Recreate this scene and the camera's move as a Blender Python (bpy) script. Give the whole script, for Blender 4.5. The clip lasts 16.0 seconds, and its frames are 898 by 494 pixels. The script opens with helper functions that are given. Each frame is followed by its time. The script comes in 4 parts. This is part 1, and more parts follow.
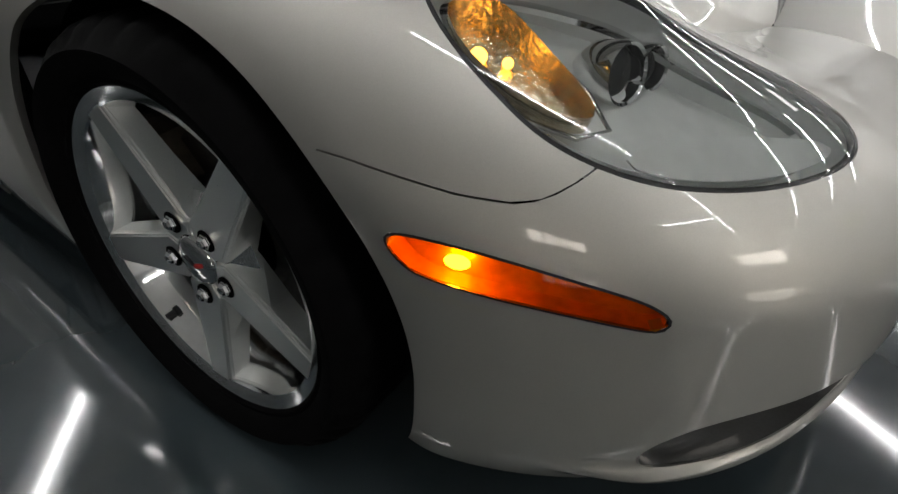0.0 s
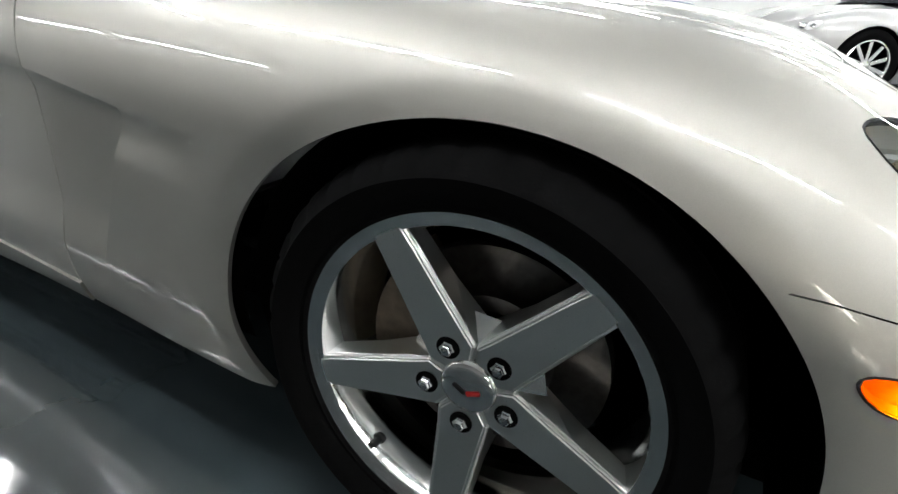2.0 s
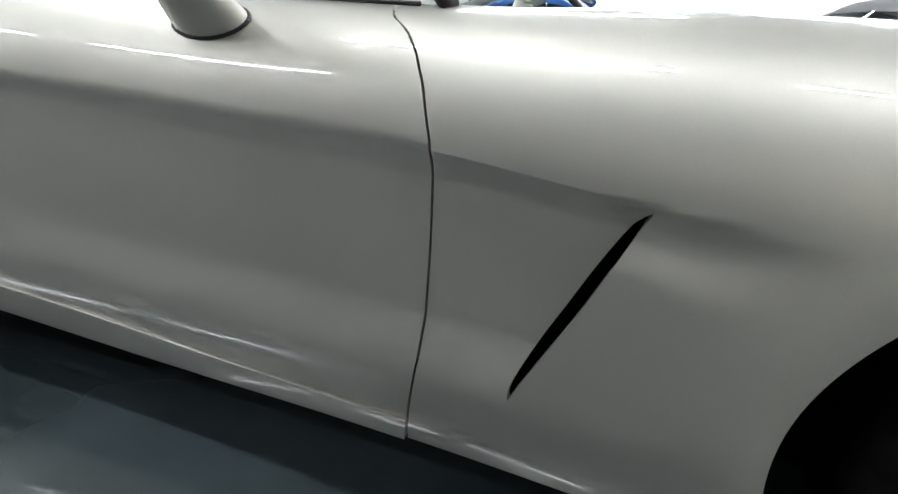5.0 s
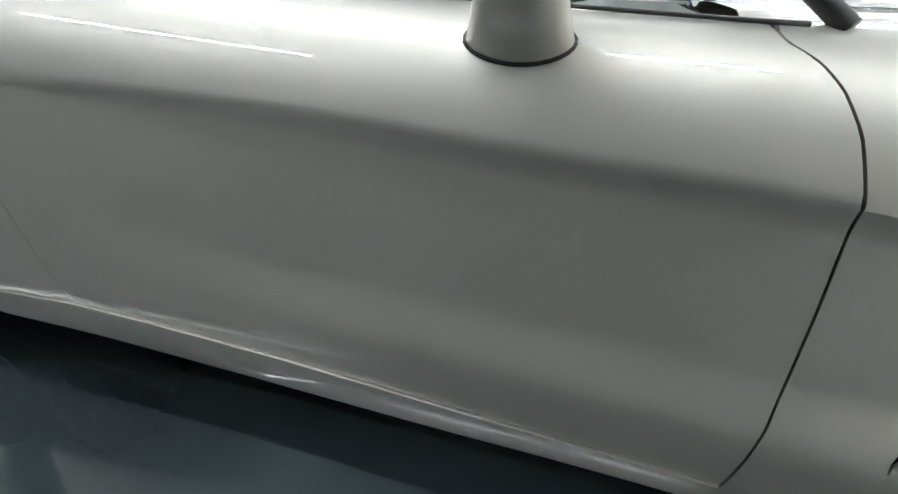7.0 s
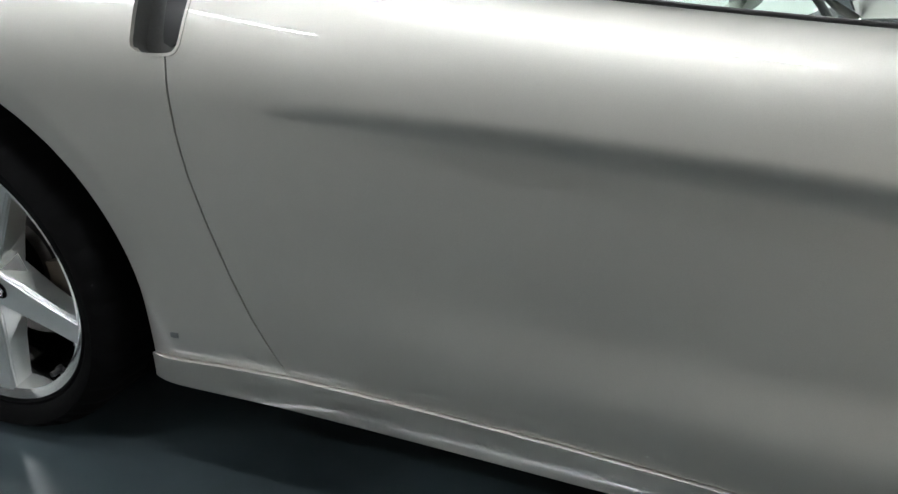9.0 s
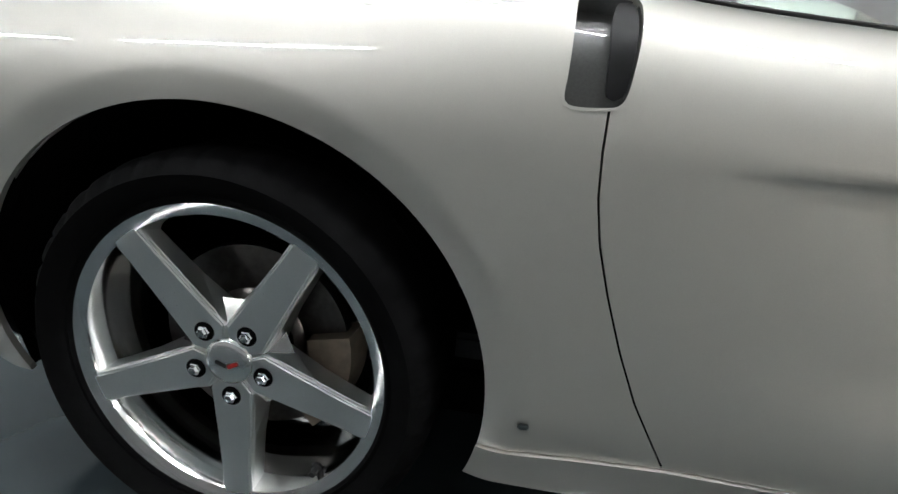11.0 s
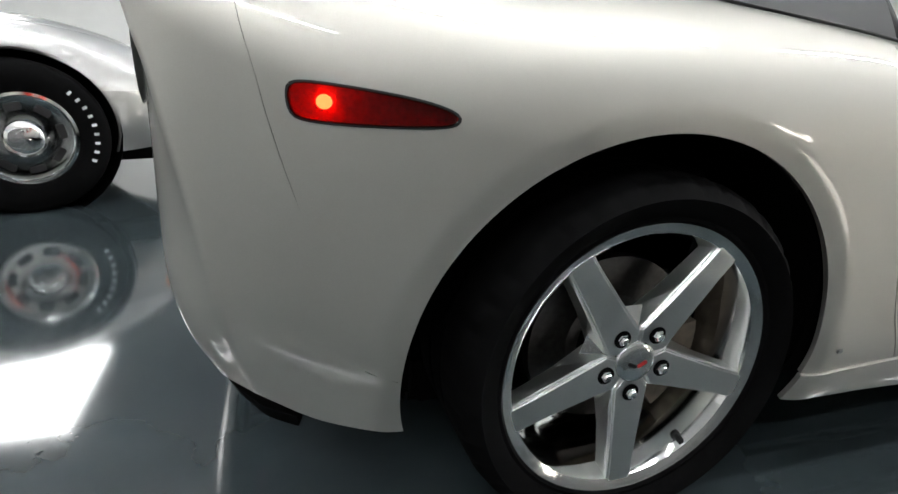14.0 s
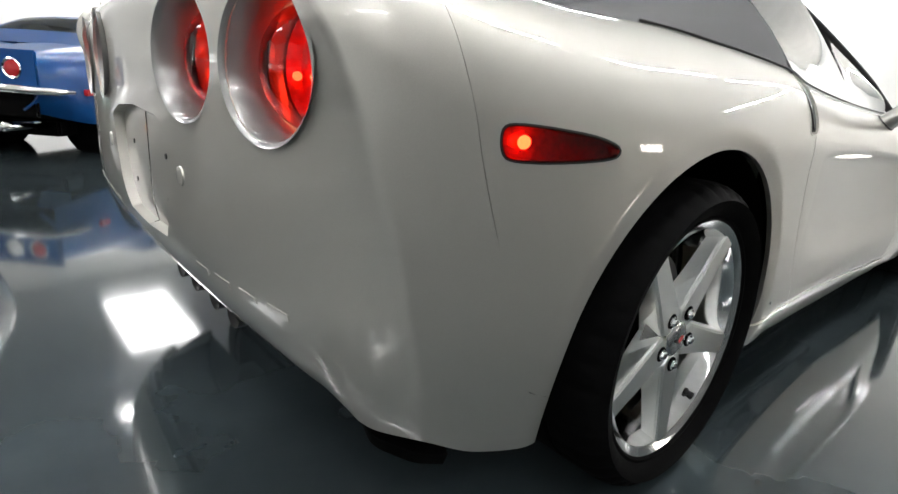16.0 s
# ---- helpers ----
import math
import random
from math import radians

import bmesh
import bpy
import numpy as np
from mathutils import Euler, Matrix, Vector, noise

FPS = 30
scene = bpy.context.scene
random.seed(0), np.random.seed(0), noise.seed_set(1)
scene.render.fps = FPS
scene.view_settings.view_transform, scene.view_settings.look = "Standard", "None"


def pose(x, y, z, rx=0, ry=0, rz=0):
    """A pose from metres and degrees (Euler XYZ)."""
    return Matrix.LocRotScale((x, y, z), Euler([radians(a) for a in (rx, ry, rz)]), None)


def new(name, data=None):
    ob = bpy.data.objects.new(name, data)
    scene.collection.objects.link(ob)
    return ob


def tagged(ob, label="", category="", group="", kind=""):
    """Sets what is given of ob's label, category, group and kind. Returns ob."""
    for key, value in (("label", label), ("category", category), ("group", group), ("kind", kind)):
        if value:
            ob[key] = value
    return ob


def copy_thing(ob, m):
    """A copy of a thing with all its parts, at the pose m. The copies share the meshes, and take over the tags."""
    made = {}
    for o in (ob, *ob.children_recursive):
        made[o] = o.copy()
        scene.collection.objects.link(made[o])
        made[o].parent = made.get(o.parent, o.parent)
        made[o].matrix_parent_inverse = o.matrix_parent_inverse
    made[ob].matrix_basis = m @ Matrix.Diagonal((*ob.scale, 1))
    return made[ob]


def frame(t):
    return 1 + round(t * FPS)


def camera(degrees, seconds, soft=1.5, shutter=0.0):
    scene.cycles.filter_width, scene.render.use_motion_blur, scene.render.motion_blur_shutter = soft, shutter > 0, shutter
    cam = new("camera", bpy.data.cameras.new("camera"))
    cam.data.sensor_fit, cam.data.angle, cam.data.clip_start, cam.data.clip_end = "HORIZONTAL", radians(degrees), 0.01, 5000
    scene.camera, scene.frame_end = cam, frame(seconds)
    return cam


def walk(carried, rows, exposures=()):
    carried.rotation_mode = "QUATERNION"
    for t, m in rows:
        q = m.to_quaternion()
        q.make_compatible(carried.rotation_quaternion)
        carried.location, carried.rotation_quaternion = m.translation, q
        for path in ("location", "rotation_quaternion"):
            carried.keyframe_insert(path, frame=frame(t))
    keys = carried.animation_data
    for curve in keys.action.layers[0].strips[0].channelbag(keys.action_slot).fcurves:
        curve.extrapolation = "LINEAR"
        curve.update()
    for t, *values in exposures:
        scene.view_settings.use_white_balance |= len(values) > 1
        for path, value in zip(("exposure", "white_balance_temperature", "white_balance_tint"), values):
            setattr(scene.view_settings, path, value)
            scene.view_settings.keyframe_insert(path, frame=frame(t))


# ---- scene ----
cam = camera(79, 16.0)
# seconds, x, y, z, yaw, pitch, roll
PATH = [
    (0.0, 0.6640, -1.1504, 0.7278, 36.999, -32.534, 1.706),
    (0.5, 0.5687, -1.2408, 0.7264, 32.083, -30.936, 1.020),
    (1.0, 0.4454, -1.3284, 0.7321, 26.591, -27.573, -0.509),
    (1.5, 0.3553, -1.3699, 0.7657, 26.693, -24.017, -1.070),
    (2.0, 0.2391, -1.3812, 0.7732, 29.091, -24.497, -2.052),
    (2.5, 0.1007, -1.3902, 0.7619, 29.086, -24.745, -0.740),
    (3.0, -0.0340, -1.4306, 0.7749, 26.641, -24.159, -2.075),
    (3.5, -0.1660, -1.4627, 0.7747, 23.210, -23.279, -3.337),
    (4.0, -0.2733, -1.4931, 0.7700, 23.953, -21.107, -2.556),
    (4.5, -0.4294, -1.4951, 0.7695, 22.859, -21.205, -2.053),
    (6.8, -1.0127, -1.5002, 0.8417, 18.054, -25.106, -1.263),
    (7.0, -1.0655, -1.5139, 0.8408, 18.489, -25.529, -1.016),
    (7.5, -1.2279, -1.5157, 0.8317, 16.026, -25.580, -1.953),
    (8.0, -1.3560, -1.5072, 0.8312, 15.581, -24.895, -2.647),
    (8.2, -1.3990, -1.5023, 0.8328, 16.529, -24.999, -2.832),
    (10.3, -2.0246, -1.5292, 0.7779, 12.736, -18.707, -2.755),
    (10.5, -2.0818, -1.5280, 0.7846, 12.325, -18.779, -2.853),
    (11.0, -2.2398, -1.5500, 0.7874, 10.368, -18.327, -3.549),
    (11.5, -2.4264, -1.5939, 0.7808, 5.045, -17.542, -3.776),
    (12.0, -2.5864, -1.6325, 0.7667, 3.734, -16.121, -4.225),
    (12.5, -2.7977, -1.6423, 0.7536, -1.506, -16.469, -4.056),
    (13.0, -2.9463, -1.6161, 0.7714, -4.421, -17.962, -4.699),
    (13.5, -3.1244, -1.5755, 0.7872, -11.395, -18.653, -4.272),
    (14.0, -3.2833, -1.5564, 0.7939, -17.844, -18.345, -4.204),
    (14.5, -3.4064, -1.5067, 0.7872, -22.827, -19.088, -4.430),
    (15.0, -3.5102, -1.4446, 0.7991, -27.601, -19.303, -4.465),
    (15.5, -3.6090, -1.3734, 0.8014, -33.421, -18.531, -4.510),
    (16.0, -3.7497, -1.3223, 0.8051, -40.879, -16.556, -3.931),
]

walk(cam, [(t, pose(x, y, z, 90 + pitch, roll, yaw)) for t, x, y, z, yaw, pitch, roll in PATH], exposures=[(0, -1.02, 6700, 12), (1.2, -.15, 6700, 11), (2.5, .15, 6450, 9), (4.5, .38, 6380, 9), (8, .40, 6350, 9), (11, .48, 6450, 10), (14, .46, 6560, 10), (16, .35, 6680, 11)])

# ---- world and exposure ----
world = bpy.data.worlds.new("showroom_world")
scene.world = world
world.use_nodes = True
world.node_tree.nodes["Background"].inputs[0].default_value = (.75, .82, .9, 1)
world.node_tree.nodes["Background"].inputs[1].default_value = .3


# ---- materials ----
def material(name, colour, rough=.5, metal=0.0, coat=0.0, trans=0.0, emit=0.0, scale=0.0, vary=.06, bump=0.0, bscale=300.0, coat_rough=.03, spec=.5):
    m = bpy.data.materials.new(name)
    m.use_nodes = True
    nt = m.node_tree
    p = nt.nodes["Principled BSDF"]
    p.inputs["Base Color"].default_value = (*colour, 1)
    p.inputs["Roughness"].default_value = rough
    p.inputs["Metallic"].default_value = metal
    p.inputs["Specular IOR Level"].default_value = spec
    p.inputs["Coat Weight"].default_value = coat
    p.inputs["Coat Roughness"].default_value = coat_rough
    p.inputs["Transmission Weight"].default_value = trans
    if emit:
        p.inputs["Emission Color"].default_value = (*colour, 1)
        p.inputs["Emission Strength"].default_value = emit
    geo = nt.nodes.new("ShaderNodeTexCoord")
    if scale:
        n = nt.nodes.new("ShaderNodeTexNoise")
        n.inputs["Scale"].default_value = scale
        n.inputs["Detail"].default_value = 6
        nt.links.new(geo.outputs["Object"], n.inputs["Vector"])
        r = nt.nodes.new("ShaderNodeValToRGB")
        r.color_ramp.elements[0].position, r.color_ramp.elements[1].position = .3, .7
        r.color_ramp.elements[0].color = (*[c * (1 - vary) for c in colour], 1)
        r.color_ramp.elements[1].color = (*[min(1, c * (1 + vary)) for c in colour], 1)
        nt.links.new(n.outputs["Fac"], r.inputs["Fac"])
        nt.links.new(r.outputs["Color"], p.inputs["Base Color"])
        mr = nt.nodes.new("ShaderNodeMapRange")
        mr.inputs["To Min"].default_value, mr.inputs["To Max"].default_value = max(0, rough * .8), min(1, rough * 1.25)
        nt.links.new(n.outputs["Fac"], mr.inputs["Value"])
        nt.links.new(mr.outputs["Result"], p.inputs["Roughness"])
    if bump:
        n2 = nt.nodes.new("ShaderNodeTexNoise")
        n2.inputs["Scale"].default_value = bscale
        n2.inputs["Detail"].default_value = 4
        nt.links.new(geo.outputs["Object"], n2.inputs["Vector"])
        b = nt.nodes.new("ShaderNodeBump")
        b.inputs["Strength"].default_value = bump
        b.inputs["Distance"].default_value = .002
        nt.links.new(n2.outputs["Fac"], b.inputs["Height"])
        nt.links.new(b.outputs["Normal"], p.inputs["Normal"])
    return m


def tinted(name, colour, ior=1.38, rough=.02):
    """A thin lens: tinted and clear, with gloss."""
    m = bpy.data.materials.new(name)
    m.use_nodes = True
    nt = m.node_tree
    nt.nodes.clear()
    out, mix = nt.nodes.new("ShaderNodeOutputMaterial"), nt.nodes.new("ShaderNodeMixShader")
    a, b, f = nt.nodes.new("ShaderNodeBsdfTransparent"), nt.nodes.new("ShaderNodeBsdfGlossy"), nt.nodes.new("ShaderNodeFresnel")
    a.inputs[0].default_value = (*colour, 1)
    b.inputs["Roughness"].default_value = rough
    f.inputs["IOR"].default_value = ior
    nt.links.new(f.outputs[0], mix.inputs[0])
    nt.links.new(a.outputs[0], mix.inputs[1])
    nt.links.new(b.outputs[0], mix.inputs[2])
    nt.links.new(mix.outputs[0], out.inputs[0])
    return m


PAINT = material("silver_paint", (.60, .588, .545), .51, .88, 1.0, scale=900, vary=.05, bump=.02, bscale=1400)
# The classic's grey lower body; also stands in for shade in the tail lamp wells.
PAINT_DARK = material("grey_paint_and_well_shade", (.30, .30, .295), .36, .6, 1.0, scale=700, vary=.05)
PAINT_LIGHT = material("pale_silver_paint", (.46, .46, .455), .36, .6, 1.0, scale=700, vary=.05)
PAINT_BLUE = material("blue_paint", (.0005, .045, .17), .30, 0.0, .12, scale=500, vary=.1, spec=.25)
BLACK = material("black_plastic", (.012, .012, .013), .45, scale=60, vary=.2)
LINER = material("wheel_liner", (.002, .002, .002), 1.0, scale=30, vary=.3, spec=.05)
RUBBER = material("tyre_rubber", (.0035, .0035, .0037), .85, scale=90, vary=.25, bump=.15, bscale=260, spec=.04)
ALLOY = material("polished_alloy", (.80, .805, .80), .09, 1.0, scale=40, vary=.05)
ALLOY_GREY = material("satin_alloy", (.30, .31, .31), .3, 1.0, scale=60, vary=.08)
CHROME = material("chrome", (.8, .8, .8), .05, 1.0)
STEEL = material("brake_steel", (.13, .12, .115), .35, 1.0, scale=80, vary=.2)
CALIPER = material("brake_caliper", (.19, .155, .12), .5, .3, scale=50, vary=.25)
FABRIC = material("grey_top_fabric", (.075, .075, .078), .75, scale=500, vary=.15, bump=.3, bscale=900)
DARK = material("cabin_trim", (.02, .02, .022), .6, scale=60, vary=.2)
GLASS = tinted("window_glass", (.78, .86, .82), 1.5)
CLEAR = tinted("clear_lens", (.93, .95, .94), 1.6)
AMBER = tinted("amber_lens", (1.0, .55, .05))
RED = tinted("red_lens", (.72, .03, .02))
AMBER_BACK = material("amber_reflector", (.95, .42, .05), .3, .3, scale=90, vary=.2)
RED_BACK = material("red_reflector", (.42, .015, .012), .3, .3, scale=120, vary=.3)
BULB_AMBER = material("amber_bulb", (1.0, .50, .08), emit=10)
BULB_MARK = material("marker_bulb", (1.0, .62, .16), emit=38)
BULB_RED = material("red_bulb", (1.0, .62, .25), emit=22)
LAMP_RED = material("tail_lamp_glow", (.85, .012, .01), .35, emit=.15, scale=30, vary=.8)
LAMP_HOT = material("tail_lamp_bulb", (1.0, .66, .32), emit=13)
TUBE = material("lamp_tube", (.97, .99, 1.0), emit=120)
WHITE = material("white_enamel", (.8, .8, .8), .35, scale=20, vary=.03)
WALL = material("wall_paint", (.82, .82, .80), .7, scale=3, vary=.03, bump=.05, bscale=120)
CEIL = material("ceiling_paint", (.74, .75, .75), .85, scale=3, vary=.04)
# ---- body shape: plan outline, tables along it, and the skin ----
OUTLINE = [(.812, 0), (.805, -.24), (.778, -.463), (.732, -.615), (.652, -.735), (.538, -.816), (.38, -.870), (.15, -.897),
           (-.10, -.908), (-.40, -.911), (-.60, -.909), (-.85, -.900), (-1.2, -.886), (-1.6, -.880), (-2.0, -.886),
           (-2.3, -.898), (-2.685, -.910), (-2.95, -.905), (-3.10, -.889), (-3.24, -.863), (-3.34, -.836),
           (-3.412, -.803), (-3.455, -.75), (-3.480, -.66), (-3.497, -.50), (-3.508, -.28), (-3.513, 0)]


def dense_outline():
    pts = [(OUTLINE[1][0], -OUTLINE[1][1])] + OUTLINE + [(OUTLINE[-2][0], -OUTLINE[-2][1])]
    out = []
    for i in range(1, len(pts) - 2):
        a, b, c, d = (np.array(p, float) for p in pts[i - 1:i + 3])
        for k in range(24):
            u = k / 24
            out.append(.5 * (2 * b + (c - a) * u + (2 * a - 5 * b + 4 * c - d) * u * u + (3 * b - a - 3 * c + d) * u ** 3))
    out.append(np.array(pts[-2], float))
    out = np.array(out)
    run = np.concatenate([[0], np.cumsum(np.hypot(*np.diff(out, axis=0).T))])
    zero = np.interp(0, -out[:len(out) // 2, 0], run[:len(out) // 2])
    return zero - run[::-1], out[::-1, 0], out[::-1, 1]


LINE_S, LINE_X, LINE_Y = dense_outline()
S_NOSE, S_TAIL = LINE_S[-1], LINE_S[0]


def table(rows):
    rows = sorted(rows)
    xs, ys = np.array([r[0] for r in rows]), np.array([r[1:] for r in rows])

    memo = {}

    def at(s):
        key = round(float(s), 6)
        if key not in memo:
            memo[key] = work(key)
        return memo[key]

    def work(s):
        s = np.clip(s, xs[0], xs[-1])
        i = int(np.clip(np.searchsorted(xs, s) - 1, 0, len(xs) - 2))
        u = (s - xs[i]) / (xs[i + 1] - xs[i])
        m = [(ys[min(j + 1, len(xs) - 1)] - ys[max(j - 1, 0)]) / (xs[min(j + 1, len(xs) - 1)] - xs[max(j - 1, 0)]) for j in (i, i + 1)]
        h = xs[i + 1] - xs[i]
        return ys[i] * (2 * u ** 3 - 3 * u * u + 1) + m[0] * h * (u ** 3 - 2 * u * u + u) + ys[i + 1] * (3 * u * u - 2 * u ** 3) + m[1] * h * (u ** 3 - u * u)
    return at


# along the outline: start of the roll to the top, its height, its width
ROLL = table([(1.6, .36, .15, .30), (1.1, .38, .185, .33), (.7, .42, .226, .35), (.45, .46, .250, .36), (.25, .52, .230, .30), (0, .58, .203, .25),
              (-.5, .62, .190, .20), (-.87, .64, .172, .15), (-1.2, .64, .186, .15), (-1.6, .66, .188, .14), (-2.0, .69, .19, .14),
              (-2.25, .70, .22, .16), (-2.685, .70, .25, .25), (-3.0, .71, .24, .26), (-3.2, .74, .21, .20), (-3.36, .80, .14, .11),
              (-3.5, .86, .09, .08), (-4.3, .90, .08, .07)])
# lower edge, height at which the skin begins to tuck under, depth of the tuck
LOW = table([(1.6, .19, .32, .05), (.9, .20, .32, .05), (.4, .17, .30, .03), (-.39, .165, .34, .035), (-.85, .170, .34, .04),
             (-1.3, .163, .34, .04), (-1.6, .168, .34, .038), (-2.05, .190, .34, .032), (-2.29, .203, .36, .025), (-3.06, .228, .45, .04), (-3.3, .255, .50, .06), (-3.45, .305, .52, .08), (-3.6, .335, .54, .09), (-4.3, .355, .55, .09)])
COVE = table([(-.36, .590, .300, .0, .03), (-.50, .604, .308, .018, .036), (-.60, .617, .310, .025, .040), (-.72, .633, .312, .018, .040), (-.83, .646, .318, .013, .040),
              (-1.15, .6615, .325, .015, .038), (-1.5, .682, .335, .013, .032), (-1.75, .690, .35, .009, .024), (-2.06, .694, .40, .0, .008)])
ARCHES = ((-.008, .318, .392, .343), (-2.692, .335, .410, .392))
RIDGE_V, RIDGE_S = (.30, .436, .567, .638, .704, .767, .834, .90, 1.02), (-3.33, -3.354, -3.382, -3.399, -3.418, -3.436, -3.467, -3.51, -3.60)


def ease(u):
    u = min(max(u, 0.0), 1.0)
    return u * u * (3 - 2 * u)


def arch_gap(x, z):
    """Relative distance outside the nearer wheel opening, in metres (negative inside)."""
    best = 9.0
    for cx, cz, rx, rz in ARCHES:
        q = math.hypot((x - cx) / rx, (z - cz) / rz)
        best = min(best, (q - 1) * (rx + rz) / 2)
    return best


PLAN = {}


def plan(s):
    key = round(s, 6)
    if key not in PLAN:
        x, y = float(np.interp(s, LINE_S, LINE_X)), float(np.interp(s, LINE_S, LINE_Y))
        tx = float(np.interp(s + .012, LINE_S, LINE_X) - np.interp(s - .012, LINE_S, LINE_X))
        ty = float(np.interp(s + .012, LINE_S, LINE_Y) - np.interp(s - .012, LINE_S, LINE_Y))
        ln = math.hypot(tx, ty)
        PLAN[key] = (x, y, ty / ln, -tx / ln)
    return PLAN[key]


def skin(s, v, cove=True):
    """The point of the right flank's skin at s along the outline and v up the section."""
    s = min(max(s, S_TAIL), S_NOSE)
    x, y, nx, ny = plan(s)
    z0, h, a = ROLL(s)
    zb, zl, tl = LOW(s)
    z, inset = v, 0.0
    if v > z0:
        th = min((v - z0) / h, math.pi / 2)
        z, inset = z0 + h * math.sin(th), a * (1 - math.cos(th))
    if v < zl:
        inset += tl * ((zl - v) / (zl - zb)) ** 2
    if -2.06 < s < -.36 and cove:
        zc, zd, depth, wide = COVE(s)
        if v < zc:
            step = 1 - (1 - min((zc - v) / wide, 1)) ** 2
            fade = ease((v - zd) / .11)
            inset += depth * step * (fade if v < zc - wide else 1.0)
    if -.62 < s < -.36 and not cove:
        zc = COVE(s)[0]
        u = (zc - v) / .030
        if 0 < u < 3:
            inset += .009 * ease((-.36 - s) / .2) * (1 - (1 - min(u, 1)) ** 2) * (1 - ease((u - 1) / 2))
    if s > .5:
        inset -= .018 * math.exp(-((v - .226) / .015) ** 2) * ease((s - .5) / .15)
    if s < -3.2:
        past = float(np.interp(v, RIDGE_V, RIDGE_S)) - s
        if past > 0:
            inset += .038 * (1 - math.exp(-past / .05)) * (.4 + .6 * ease((v - .34) / .2))
    if abs(s) < .55 or abs(s + 2.69) < .55:
        gap = arch_gap(x, z)
        if gap < .050:
            crisp = ease((z - .36) / .16)
            q = (.050 - max(gap, -.01)) / .050
            soft = q * q / .7 if q < .35 else q - .175
            inset += .010 * (crisp * soft + (1 - crisp) * q * q)
    return x - nx * inset, y - ny * inset, z


def v_top(s):
    z0, h, a = ROLL(s)
    return z0 + h * math.pi / 2


# ---- mesh helpers ----
def mesh_from(name, verts, faces, mat, normals=None, smooth=True):
    me = bpy.data.meshes.new(name)
    me.from_pydata(verts, [], faces)
    me.materials.append(mat)
    for p in me.polygons:
        p.use_smooth = smooth
    if normals is not None:
        me.normals_split_custom_set_from_vertices(normals)
    return me


def part(name, data, parent, label=""):
    ob = new(name, data)
    ob.parent = parent
    return tagged(ob, label)


def thing(name, label, category, group="", kind=""):
    return tagged(new(name), label, category, group, kind)


def bm_mesh(name, bm, mat, smooth=False, bevel=0.0):
    if bevel:
        bmesh.ops.bevel(bm, geom=[e for e in bm.edges if len(e.link_faces) == 2 and e.calc_face_angle(0) > .5], offset=bevel, segments=2, affect="EDGES")
    me = bpy.data.meshes.new(name)
    bmesh.ops.recalc_face_normals(bm, faces=bm.faces)
    bm.to_mesh(me)
    bm.free()
    me.materials.append(mat)
    for p in me.polygons:
        p.use_smooth = smooth
    return me


def box_bm(size, m=None):
    bm = bmesh.new()
    bmesh.ops.create_cube(bm, size=1, matrix=(m or Matrix()) @ Matrix.Diagonal((*size, 1)))
    return bm


def box_mesh(name, size, mat, m=None, bevel=.0):
    return bm_mesh(name, box_bm(size, m), mat, bevel=bevel)


def lathe(name, profile, mat, seg=72, m=None, closed=False, dent=None):
    """Turns (radius, y) pairs round the y axis."""
    verts, faces, n = [], [], len(profile)
    for k in range(seg):
        a = 2 * math.pi * k / seg
        for j, (r, y) in enumerate(profile):
            if dent:
                r, y = dent(k, j, r, y)
            v = Vector((r * math.cos(a), y, r * math.sin(a)))
            verts.append(tuple(m @ v) if m else tuple(v))
    for k in range(seg):
        for j in range(n if closed else n - 1):
            a, b = k * n + j, k * n + (j + 1) % n
            c, d = ((k + 1) % seg) * n + (j + 1) % n, ((k + 1) % seg) * n + j
            faces.append((a, b, c, d))
    me = mesh_from(name, verts, faces, mat)
    bm = bmesh.new()
    bm.from_mesh(me)
    bmesh.ops.remove_doubles(bm, verts=bm.verts, dist=1e-5)
    bmesh.ops.recalc_face_normals(bm, faces=bm.faces)
    bm.to_mesh(me)
    bm.free()
    for e in me.edges:
        e.use_edge_sharp = False
    me.set_sharp_from_angle(angle=radians(35))
    return me


def tube(name, pts, r, mat, seg=10, caps=True):
    verts, faces = [], []
    pts = [Vector(p) for p in pts]
    for i, p in enumerate(pts):
        d = (pts[min(i + 1, len(pts) - 1)] - pts[max(i - 1, 0)]).normalized()
        u = d.orthogonal().normalized() if i == 0 else (u - d * u.dot(d)).normalized()
        w = d.cross(u)
        rr = r[i] if isinstance(r, (list, tuple)) else r
        for k in range(seg):
            a = 2 * math.pi * k / seg
            verts.append(tuple(p + (u * math.cos(a) + w * math.sin(a)) * rr))
    for i in range(len(pts) - 1):
        for k in range(seg):
            faces.append((i * seg + k, i * seg + (k + 1) % seg, (i + 1) * seg + (k + 1) % seg, (i + 1) * seg + k))
    if caps:
        faces += [tuple(range(seg))[::-1], tuple((len(pts) - 1) * seg + k for k in range(seg))]
    return mesh_from(name, verts, faces, mat)


def mirrored(me):
    """The same mesh on the other side of the car."""
    verts = [(v.co.x, -v.co.y, v.co.z) for v in me.vertices]
    faces = [tuple(p.vertices)[::-1] for p in me.polygons]
    out = mesh_from(me.name, verts, faces, me.materials[0])
    for p, q in zip(out.polygons, me.polygons):
        p.use_smooth = q.use_smooth
    return out


